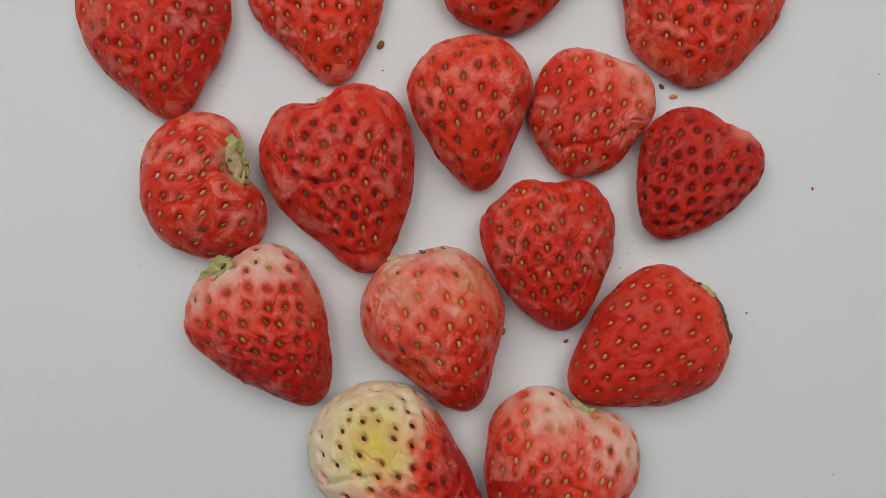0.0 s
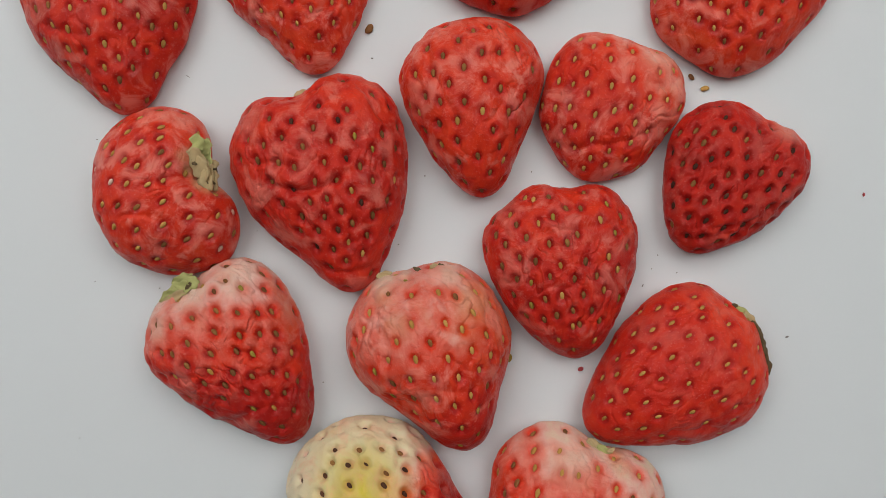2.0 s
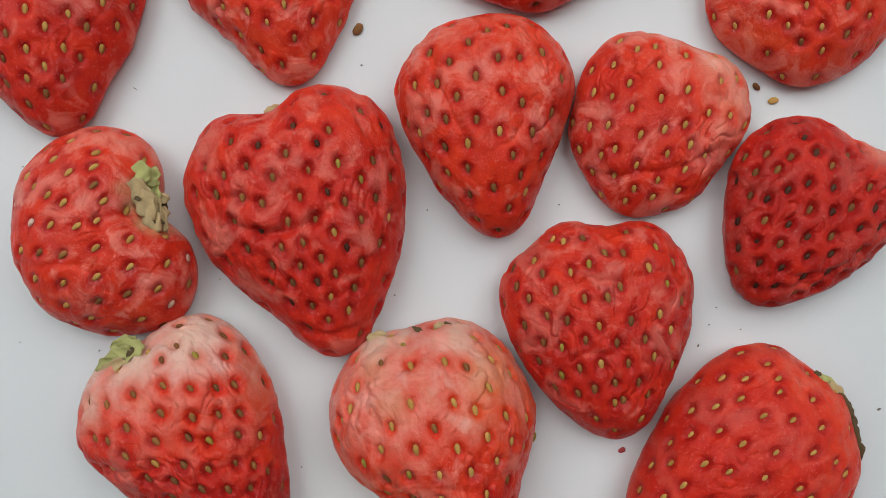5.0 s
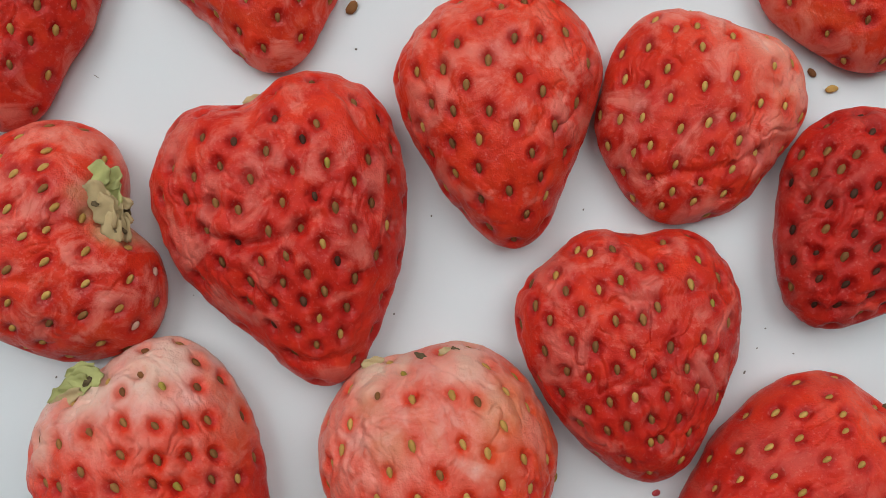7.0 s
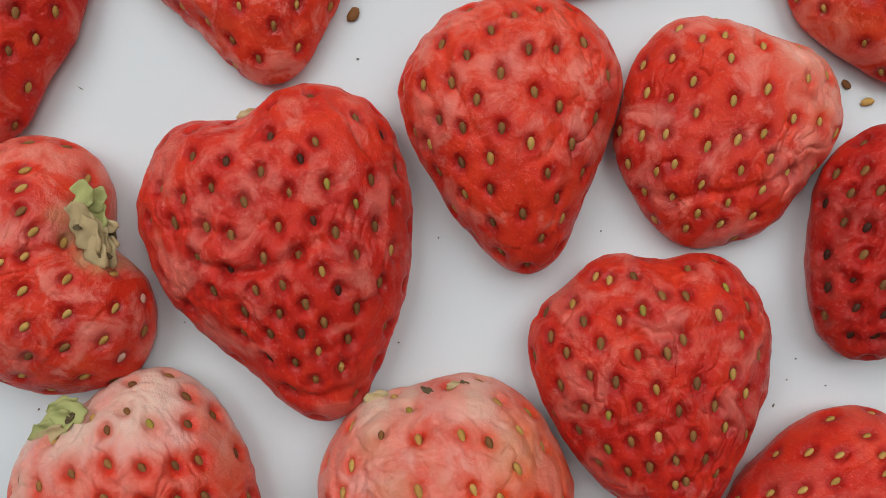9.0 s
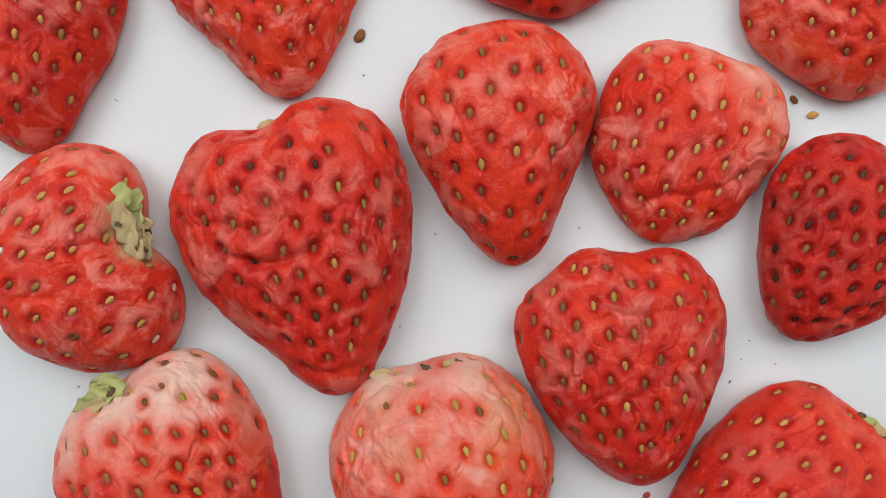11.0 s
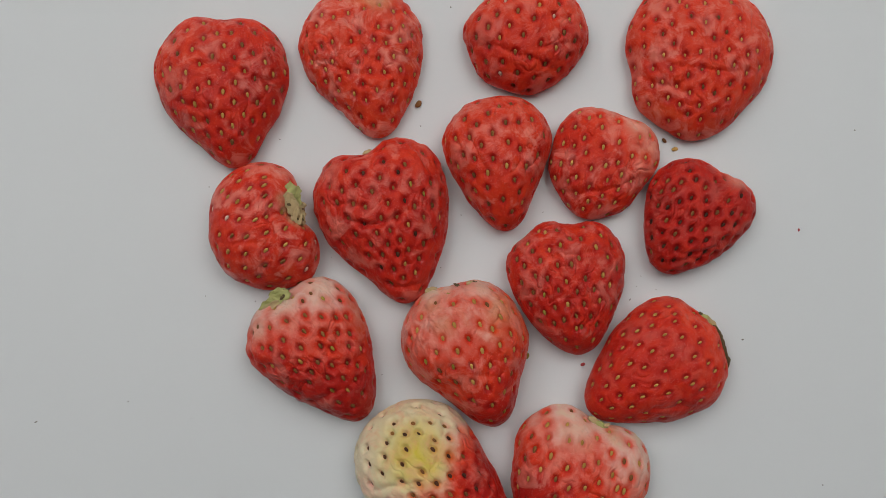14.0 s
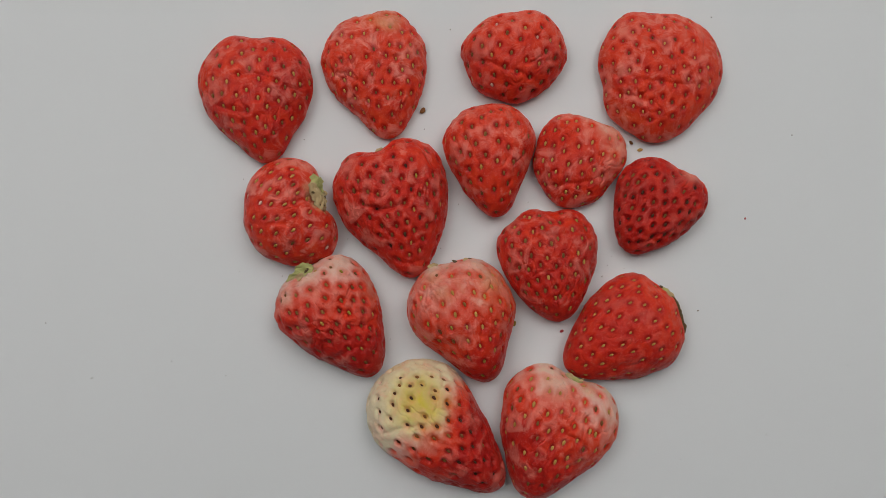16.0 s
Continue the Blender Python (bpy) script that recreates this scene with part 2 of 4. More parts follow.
def gradient_noise(p):
    """Smooth noise between about -1 and 1 for an array of places."""
    cell = np.floor(p).astype(int)
    f = p - cell
    u = f ** 3 * (f * (f * 6 - 15) + 10)
    cell &= 255
    total = np.zeros(len(p))
    for dx in (0, 1):
        for dy in (0, 1):
            for dz in (0, 1):
                h = PERM[PERM[PERM[cell[:, 0] + dx] + cell[:, 1] + dy] + cell[:, 2] + dz]
                w = (u[:, 0] if dx else 1 - u[:, 0]) * (u[:, 1] if dy else 1 - u[:, 1]) * (u[:, 2] if dz else 1 - u[:, 2])
                total += w * np.einsum("ij,ij->i", GRAD[h], f - (dx, dy, dz))
    return 1.5 * total


def field(points, scale, seed, octaves=3):
    """Fractal noise for an array of places in millimetres."""
    p = np.asarray(points, float) / scale + np.array((seed * 17.3, seed * 5.1, -seed * 9.7))
    out, gain = np.zeros(len(p)), 1.0
    for _ in range(octaves):
        out += gain * gradient_noise(p)
        p, gain = p * 2.1 + 31.7, gain / 2.1
    return out


def strawberry(label, at, aim, height, outline, peak=(0, 0), dome=0.85, pit=0.75, spacing=4.0, ripe=(0.8, 0.8), ripe_edge=(-0.6, 0.1),
               side=0.0, deep=0.0, yellow=None, mix_of=(0.6, 0.3, 0.1, 0), seeds=(), folds=(), wrinkle=1.0, seed=1, film=1.0, tints=(), edge=4.2, ragged=0.15, pip=1.0, halo=1.0):
    """A dried berry that lies on its flat side. Millimetres; +x of its own frame points to the tip.
    edge: height of its widest line. outline: mean radius, then cosine and sine of one to ten waves round it. ripe: at the stem and at the tip, between ripe_edge."""
    rng = random.Random(seed)
    nt, nu, nl = 330, 100, 12
    th = np.linspace(0, 2 * np.pi, nt, endpoint=False)
    rad = np.full(nt, outline[0], float)
    for k in range(1, 11):
        rad += outline[2 * k - 1] * np.cos(k * th) + outline[2 * k] * np.sin(k * th)
    low = edge
    rad += ragged * gradient_noise(np.stack([2.6 * np.cos(th), 2.6 * np.sin(th), np.full(nt, seed * 3.7)], -1)) + 0.7 * ragged * gradient_noise(np.stack([7.0 * np.cos(th), 7.0 * np.sin(th), np.full(nt, seed * 5.3)], -1))
    cut = radians(20)
    phi = np.linspace(np.pi / 2, cut, nu)
    rho = np.concatenate([(np.cos(phi) / np.cos(cut)) ** dome, 1 - 0.1 * np.linspace(0, 1, nl + 1)[1:] ** 2])
    rise = np.concatenate([low + (height - low) * ((np.sin(phi) - np.sin(cut)) / (1 - np.sin(cut))) ** dome, low * (1 - np.linspace(0, 1, nl + 1)[1:])])
    rho[0] = 0.002
    R, T = np.meshgrid(rho, th, indexing="ij")
    Z = np.repeat(rise[:, None], nt, 1)
    X = R * rad[None] * np.cos(T) + peak[0] * (1 - R ** 2)
    Y = R * rad[None] * np.sin(T) + peak[1] * (1 - R ** 2)
    P = np.stack([X, Y, Z], -1)
    du = np.gradient(P, axis=0)
    dv = np.roll(P, -1, 1) - np.roll(P, 1, 1)
    N = np.cross(du, dv)
    N /= np.linalg.norm(N, axis=-1, keepdims=True) + 1e-9
    if N[nu // 2, :, 2].mean() < 0:
        N = -N
    N[0] = (0, 0, 1)
    flat = P.reshape(-1, 3)
    nor = N.reshape(-1, 3)
    # seeds: the ones given first, then as many as there is room for
    top = [i for i in range(len(flat)) if i // nt < nu - 2]
    spots = []
    up = flat[: nt * nu]
    for sx, sy in seeds:
        spots.append(int(np.argmin((up[:, 0] - sx) ** 2 + (up[:, 1] - sy) ** 2 - 0.02 * up[:, 2])))
    flat_r = R.reshape(-1)
    for i in [rng.choice(top) for _ in range(9000)]:
        if rng.random() > flat_r[i] or flat[i, 2] < 1.2 or (seeds and flat_r[i] < 0.80):
            continue
        if not spots or np.min(np.sum((flat[spots] - flat[i]) ** 2, 1)) > spacing ** 2:
            spots.append(i)
    lumps = field(flat, 9.0, seed, 3)
    warp = np.stack([field(flat, 6.0, seed + 20 + k, 2) for k in range(3)], -1)
    stretched = (flat + 2.2 * warp) * np.array([0.55, 1.3, 1.0])
    inner = smooth(0.0, 0.25, 1.02 - flat_r) * 0.75 + 0.25
    disp = 0.5 * lumps * inner + wrinkle * (0.08 * field(flat, 1.7, seed + 3, 2) + 0.02 * field(stretched, 0.8, seed + 5, 1))
    # shrunken skin: thin valleys along the zero lines of a warped field, strong in patches
    for scale, deep_by, thin in ((5.2, 0.24, 0.09), (2.8, 0.16, 0.10), (1.6, 0.045, 0.16)):
        n = field(stretched, scale, seed + 41 + scale, 2)
        patch = smooth(-0.25, 0.35, field(flat, 8.0, seed + 60 + scale, 1))
        disp += wrinkle * inner * patch * (0.4 * deep_by * np.minimum(np.abs(n) * 2.5, 1.0) - deep_by * np.exp(-(n / thin) ** 2))
    # larger folds along bent lines
    for x0, y0, x1, y1, x2, y2, depth in folds:
        u = np.linspace(0, 1, 40)[:, None]
        line = (1 - u) ** 2 * np.array([x0, y0]) + 2 * u * (1 - u) * np.array([x1, y1]) + u ** 2 * np.array([x2, y2])
        gap = np.sqrt(((flat[:, None, :2] + 0.6 * warp[:, None, :2] - line[None]) ** 2).sum(-1))
        near = gap.argmin(1)
        d = gap.min(1)
        fade = np.sin(np.pi * np.clip(u[near, 0], 0.06, 0.94)) ** 0.5
        disp += np.where(flat_r < 1.01, depth * fade * (-np.exp(-(d / 0.6) ** 2) + 0.4 * np.exp(-((d - 1.8) / 1.1) ** 2)), 0)
    # dent masks the pits' darker red: part pigment, part painted shade
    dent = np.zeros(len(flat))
    blush = np.zeros(len(flat))
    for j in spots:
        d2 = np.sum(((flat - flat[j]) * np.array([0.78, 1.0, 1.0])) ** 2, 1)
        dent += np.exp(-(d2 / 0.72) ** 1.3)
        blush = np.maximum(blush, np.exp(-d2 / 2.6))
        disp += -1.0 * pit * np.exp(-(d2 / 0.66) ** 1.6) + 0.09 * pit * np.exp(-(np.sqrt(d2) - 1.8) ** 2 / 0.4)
    moved = flat + nor * disp[:, None]
    moved[:, 2] = np.maximum(moved[:, 2], 0.02)
    moved[nt * (nu + nl - 1):, 2] = 0.02
    s = flat[:, 0] / rad.max() + side * flat[:, 1] / rad.max()
    ripeness = ripe[0] + (ripe[1] - ripe[0]) * smooth(ripe_edge[0], ripe_edge[1], s + 0.22 * lumps)
    gold = np.zeros(len(flat))
    if yellow:
        gold = yellow[3] * np.exp(-((flat[:, 0] - yellow[0]) ** 2 + (flat[:, 1] - yellow[1]) ** 2) / yellow[2] ** 2)
    gold = gold * (1 - smooth(0.2, 0.65, ripeness))
    # tan scars and whitish bald spots: kind, place on the table, reach, strength
    scar, white = np.zeros(len(flat)), np.zeros(len(flat))
    turn = radians(aim)
    wx = at[0] + math.cos(turn) * flat[:, 0] - math.sin(turn) * flat[:, 1] + 0.8 * warp[:, 0]
    wy = at[1] + math.sin(turn) * flat[:, 0] + math.cos(turn) * flat[:, 1] + 0.8 * warp[:, 1]
    for kind, tx, ty, reach, much in tints:
        spread = much * np.exp(-(((wx - tx) ** 2 + (wy - ty) ** 2) / reach ** 2) ** 1.5)
        if kind == "tan":
            scar = np.maximum(scar, spread)
        else:
            white = np.maximum(white, spread)
    count = len(rho)
    faces = []
    for i in range(count - 1):
        for j in range(nt):
            k = (j + 1) % nt
            faces.append((i * nt + j, (i + 1) * nt + j, (i + 1) * nt + k, i * nt + k))
    faces.append(tuple(range(nt)))
    faces.append(tuple((count - 1) * nt + j for j in reversed(range(nt))))
    me = bpy.data.meshes.new("flesh")
    me.from_pydata((moved * MM).tolist(), [], faces)
    me.polygons.foreach_set("use_smooth", [True] * len(me.polygons))
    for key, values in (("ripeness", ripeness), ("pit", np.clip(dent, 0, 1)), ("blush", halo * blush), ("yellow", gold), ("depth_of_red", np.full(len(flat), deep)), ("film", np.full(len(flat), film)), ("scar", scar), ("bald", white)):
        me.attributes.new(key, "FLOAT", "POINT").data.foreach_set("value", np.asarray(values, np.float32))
    me.materials.append(SKIN)
    me.update()
    e = tagged(new("strawberry"), label, "strawberry", "dried strawberries on the table")
    e.matrix_world = pose(at[0] * MM, at[1] * MM, 0, 0, 0, aim)
    body = new("flesh", me)
    body.parent = e
    kinds = ("pale", "brown", "green", "dark", "bleached")[: len(mix_of)]
    for n, j in enumerate(spots):
        z = Vector(nor[j])
        x = Vector((1, 0, 0)) - z * z.x
        if x.length < 0.2:
            x = Vector((0, 0, 1)) - z * z.z
        x = (x.normalized() + Vector((rng.uniform(-1, 1), rng.uniform(-1, 1), 0)) * 0.16)
        x = (x - z * x.dot(z)).normalized()
        y = z.cross(x)
        kind = rng.choices(kinds, mix_of)[0]
        ob = new("seed", rng.choice(SEEDS[kind]))
        ob.parent = e
        k = pip * rng.uniform(0.82, 1.02)
        place = Vector(moved[j] + nor[j] * 0.08) * MM
        ob.matrix_local = Matrix((x * k, y * k, z * k)).transposed().to_4x4()
        ob.location = place
    return e


berry_a = strawberry("deep red heart-shaped dried strawberry touching a small round one", (-7.6, 122.6), -84, 11.5,
    [18.58, -0.12, -0.09, 1.37, 0.61, 1.54, 0.05, 0.33, 0.29, 0.64, 0.01, 0.17, 0.30, 0.32, -0.00, -0.02, 0.18, 0.17, 0.06, -0.02, 0.09],
    wrinkle=0.75, pit=0.55, ripe=(0.70, 0.82), side=0.3, deep=0.0, mix_of=(0.55, 0.45, 0, 0), film=1.1, edge=3.0, seed=1,
           folds=[(-2.3, -7.1, -4.3, 1.6, 1, 8, 0.43), (3.6, -12.2, 9.6, -6.9, 8.5, -1.1, 0.31), (1.9, 10.3, 4, 13.6, 0.4, 16.7, 0.25)],
           seeds=[(-0.6, 2.4), (2.4, -1.5), (-4.5, -0.1), (-3, -3.7), (5.3, 1.7), (-3.5, 5.6), (3.2, 5.2), (3.6, -4.6), (-7, 3.1), (-1.2, -7.3), (8.5, -1.8), 
                  (-7.3, -5.3), (0.4, 7.8), (8.2, 4.2), (-9.8, -2.1), (11.2, 0.8), (-6.9, 7.6), (7.2, -6), (-6.9, -9.5), (-4.5, 10.1), (2, -9.4), 
                  (6.5, 7.7), (2.5, 9.9), (-10.7, 5), (-11.3, 1.2), (11.8, -3.4), (13.9, 3), (-3.4, -11.8), (11.3, 6), (15.3, -0.3), (5.7, -9.5), 
                  (-2, 12.8), (-13.8, -6.7), (8.5, 9.7), (10.5, -7.1), (1.8, -12.6), (-11.4, -10.3), (4.5, 12.5), (15.7, 5.1), (17.8, 2.2), (-15.1, -2.4), 
                  (-10.8, 10.8), (15.2, -4.1), (-13.9, 7.1), (-2.6, -14.6), (1, 14.3), (12.7, 7.9), (18.8, -1.3), (11.4, 10.7), (12.9, -8.4)])

berry_b = strawberry("pale salmon dried strawberry with a tapering tip", (29.6, 129.7), -84, 10,
    [17.91, -0.22, -0.02, 1.97, 0.54, 1.28, 0.63, 0.53, 0.11, 0.63, 0.24, 0.19, 0.01, 0.33, 0.11, 0.07, -0.01, 0.06, 0.07, 0.02, -0.02],
    ripe=(0.48, 0.68), ripe_edge=(-0.9, 0.1), pit=0.55, yellow=(-16, 2, 5, 0.4), mix_of=(0.8, 0.2, 0, 0), film=1.8, edge=2.2, ragged=0.5, pip=0.8, tints=(("tan", 34.0, 142.5, 3.5, 0.5),), seed=2,
           folds=[(-2.5, -15.9, 7.8, -8.6, 8.8, 6.4, 0.37), (-4.2, -15.7, 6.1, -11.9, 12.6, -4.5, 0.31), (-0.5, -1, 1.6, 2.5, -0.7, 8.3, 0.25)],
           seeds=[(2, 1), (-1.1, -2.3), (-3.3, 0.1), (-0.8, 3.6), (4.6, -1.3), (4, 4.1), (7.4, 1.6), (-4.2, 5), (0.2, 6.7), (-1.7, -7.2), (10.4, -0.9), (6.9, -4.2), 
                  (7.9, 5.3), (3.2, -7.9), (-9.1, -2.3), (-3.6, 8.4), (12.2, 2.6), (-10.1, 2), (3.9, 8.1), (-8.6, -6.3), (-1.4, -10.3), (-0.5, 10.3), 
                  (14.5, -0.5), (-10.6, 6.1), (8, -6.7), (12.4, -3.3), (11, 6.9), (4.7, -10.1), (7.2, 9.5), (-8.9, 9.6), (-0.6, -12.3), (-4.6, 11.5), 
                  (-10.4, -9.4), (-7.6, -11.3), (2.3, 11.7), (17.2, 3.3), (14.7, 6.6), (10.6, -7.7), (7.5, -10.7), (-14.5, -4.2), (1.7, -13.8), 
                  (10.6, 10.2), (18, -2.8), (-2.2, 13.8), (-6.4, -14.4), (-8.9, 12.7), (14.9, -5.7), (20.6, 0.4), (19.6, 5.6), (12, -9)])

berry_c = strawberry("round red dried strawberry with dark seeds", (73, 132.9), -92, 12,
    [15.70, -0.13, -0.02, -0.64, -0.70, 0.41, 0.15, 0.09, -0.12, 0.04, 0.09, -0.15, 0.13, 0.20, 0.01, 0.08, -0.02, 0.01, -0.02, -0.02, 0.02],
    pit=0.7, ripe=(0.56, 0.76), ripe_edge=(-0.5, 0.1), mix_of=(0.25, 0.7, 0, 0, 0.05), film=0.9, edge=3.0, seed=3,
           folds=[(2.1, -15.9, 7.3, -4.5, 11, 8.9, 0.37), (6.6, 0.3, 4.3, 8.4, 2.5, 16, 0.25)],
           seeds=[(-1.6, 1.1), (2.7, -1.7), (0.3, -5.3), (-4, -3.1), (4.8, 2.8), (-5.9, 2.6), (-2.8, 6.5), (6.9, -3.7), (3.2, -7.8), (-3.2, -8.4), (8.6, 0), 
                  (1.6, 9.2), (5.6, 6.9), (-8.7, -1.4), (-6.7, 8), (0, -10.8), (-7.4, -6.2), (-2.7, 10.9), (9.1, -6.9), (9.6, 4.3), (4.8, -10.7), 
                  (11.8, -2.9), (-3.3, -13.1), (2.8, 12.3), (12.9, 1.4), (6.9, 10.3), (1.7, -13.8), (11.5, -7.5), (-8.2, -10.5), (-1.5, 14.2), 
                  (8.3, -11.4), (10.2, 8.3), (12.7, 5.7), (14.1, -3.8), (15.2, 0.3), (11.6, -10.5), (-7.9, 13.2), (4.3, 14.2), (4.3, -14.9)])

berry_d = strawberry("large broad flat dried strawberry, salmon red", (118, 126.3), -96, 11,
    [20.31, -0.21, 0.00, 1.15, -0.46, 0.94, -0.62, -0.09, 0.03, 0.21, 0.11, -0.08, 0.18, 0.18, 0.16, 0.07, -0.13, 0.01, 0.03, -0.02, -0.12],
    wrinkle=0.8, ripe=(0.58, 0.69), pit=0.5, mix_of=(0.8, 0.2, 0, 0), edge=2.6, pip=0.78, ragged=0.22, film=1.3, seed=4,
           folds=[(4.3, -17.8, 12.9, -11, 9.8, -6, 0.37), (2.9, -13.8, 8.9, -1.6, 4.8, 11.7, 0.37), (-0.5, -17.4, 6.2, -12.9, 13.4, -3.2, 0.31), (-7.8, -8.2, -5.1, -2.8, -4.7, 2, 0.25)],
           seeds=[(1.6, -1.7), (-2.4, 1.7), (2.7, 2.3), (-3.2, -4), (6.2, -0.9), (0.3, 5.6), (-6.4, -0.6), (-4.3, 5), (2.7, -5.5), (6.8, 3.3), (-8, -4.3), 
                  (7.7, -4.4), (-8.2, 2.7), (-0.4, -8.3), (4.3, 7.4), (10.6, -0.4), (-3, 9.2), (-5.6, -8.9), (6.2, -8.8), (-10.8, -5.3), (11.9, 2.8), 
                  (-8.6, 8.6), (1, 11), (12.3, -3.5), (-3.2, -11.2), (9, 6.8), (10.7, -6.9), (2.7, -10.7), (-12.3, -0.4), (-12, -7.2), (-10.1, -10.1), 
                  (15.1, -0.8), (5.7, 11.2), (9.5, -10.5), (-0.7, 13.7), (12.8, 6.8), (-13.5, 6.6), (-7.4, -12.8), (15, -5.7), (15.8, 3.3), (13.4, -8.7), 
                  (5.8, -13), (-15.3, 3), (9.2, 11), (17.4, -3.4), (3.2, 14.9), (10.4, -12.8), (18.3, 0), (-15.1, -10.2), (-5.1, -15.6)])

berry_e = strawberry("small dried strawberry with green and tan calyx in its notch", (2.8, 83.3), -136, 14,
    [14.94, 0.08, -0.04, -1.70, 1.84, 0.57, -1.28, 0.27, 0.61, -0.12, -0.29, 0.04, 0.16, -0.07, -0.03, 0.09, 0.06, -0.04, 0.07, -0.04, 0.03],
    wrinkle=0.6, ripe=(0.40, 0.74), ripe_edge=(-0.95, -0.35), pit=0.5, mix_of=(0.62, 0.3, 0, 0, 0.08), film=1.5, tints=(("tan", 10.2, 90.2, 1.6, 0.6), ("tan", 11.2, 88.0, 1.8, 0.8), ("tan", 12.6, 85.6, 1.8, 0.8), ("tan", 14.0, 83.8, 1.4, 0.6)), seed=5,
           folds=[(-4.1, -3.2, -5.1, 4.3, 2.4, 10, 0.31), (8.8, -3.1, 5.1, 2.3, 1.1, 5.9, 0.25)],
           seeds=[(-1.2, 0.1), (-0.9, 4.4), (3.3, 1.5), (-2.1, -3.9), (1.6, -3.1), (-3.7, 1.4), (-1.2, -6.6), (2.3, 7.1), (-7, -2.8), (-6.3, 0), (5.7, -1.4), 
                  (-5.6, -7.1), (3.6, -5.7), (6.5, 4.1), (-2.2, 9.5), (-5.1, 6.5), (-8.8, -5.1), (-0.3, -9.8), (5.2, 9.5), (1.5, 11.8), (9.2, 0.3), 
                  (7.9, -4.2), (-10.2, -7.1), (-5.1, -11), (9.2, 6.2), (-7.1, 2.6), (-2, 14.1), (0, -12.4), (10.7, -3.1), (12.1, 2.4), (3.8, 15.1), 
                  (11.6, 7.8), (-1.2, 16.6), (8.7, 12.9), (14.1, 3.5)])

berry_f = strawberry("large heart-shaped red dried strawberry with dark seeds", (35.2, 86.4), -81, 14.2,
    [18.47, -0.12, -0.17, 1.54, 0.33, 1.91, 0.92, 0.09, -0.12, 0.81, 0.47, 0.12, -0.08, 0.26, 0.25, 0.12, -0.09, 0.03, 0.21, 0.07, -0.10],
    pit=0.85, ripe=(0.74, 0.86), peak=(-2, 0), mix_of=(0.05, 0.6, 0.1, 0.25), seed=6,
           folds=[(1, -9.7, 6.5, -2.6, 1.6, 5.6, 0.9), (-15.1, 9.4, -10.3, 11.7, -4.8, 14.6, 0.5), (17.9, -3.4, 21.5, 1.7, 18.9, 7.9, 0.5), (-3.4, -13.6, -3.2, -8.8, -0.7, -4.2, 0.4)],
           seeds=[(-0.7, 1.2), (-4.4, -2.3), (-4.5, 3.3), (2.5, -1.3), (-0.8, -4.6), (-7.5, 0.3), (2.8, 2.8), (5.9, 0.4), (-0.7, 5.3), (-6.9, -6), (-8.3, 5), 
                  (-2.4, -7.5), (5.9, -2.9), (-9.7, -3.6), (-4.7, 7.7), (3.2, -5.9), (5.3, 5.1), (8.7, 2.7), (9.2, -0.9), (1.1, 7.5), (-12, 1.7), 
                  (-10.1, 7.1), (-6.4, -9.8), (11.9, 1.2), (0.9, -9.6), (-11.2, -7.8), (7.7, 6.5), (11.2, 4.3), (8.3, -5.1), (11.6, -2.7), (-3.7, -11.8), 
                  (-1.9, 10.6), (4, 9.3), (5.1, -8.2), (14.8, 2.8), (15.5, -0.6), (-8.5, -13.4), (10.3, 8.1), (-4.7, 12.8), (1.2, 12.3), (10.9, -6.2), 
                  (14.3, -3.8), (13.9, 6.5), (18.1, 1.3), (-5, -15.3), (17.1, 4.8), (18.6, -2.3), (6.4, -12.2), (2.3, -14.9), (4.2, 13.4)])

berry_g = strawberry("salmon-red dried strawberry, egg-shaped and wrinkled", (64.4, 100.8), -86, 13.2,
    [15.08, -0.24, -0.13, 1.85, -0.33, 1.49, 0.02, 0.57, -0.00, 0.34, 0.04, 0.22, 0.03, 0.22, 0.03, 0.04, 0.05, 0.06, 0.05, 0.04, -0.03],
    pit=0.65, ripe=(0.58, 0.74), mix_of=(0.25, 0.75, 0, 0), film=1.3, seed=7,
           folds=[(-9.6, -8.2, -2.4, -8, 5.1, -4.6, 0.37), (8.3, -1.5, 10.9, 0.6, 15, -1.2, 0.25), (2.1, 5.4, 7.2, 3, 7.2, 0, 0.31)],
           seeds=[(-1.1, 1.9), (2.6, -2.3), (-3.8, -1.7), (4.8, 0.9), (-1.1, -4.9), (0.8, 4.8), (-6.3, 1.9), (6, -4.1), (-6.5, 5.4), (8.4, 2.7), (-6.6, -5.5), 
                  (1.9, -6.9), (-4, -7.8), (-9.5, -2.2), (5.1, 6), (9.6, -4.5), (12.9, -0.7), (11.3, 3.7), (0.5, -9.6), (5.8, -7.6), (-11.7, 0.8), 
                  (-7.4, 9.1), (-12.2, 4), (-9.1, -8.4), (-4.3, -11.2), (2.1, 9.7), (-3.1, 11.7), (16, 1.4), (13.4, -4.6), (8.4, 7.3), (9.6, -7.5), 
                  (13.8, 4.5), (3, -11.2), (6.2, -10.4), (16.9, -3.6), (18.9, -0.3), (0.9, -12.9), (-0.5, 13.5), (10.8, -9), (14.4, -6.7)])

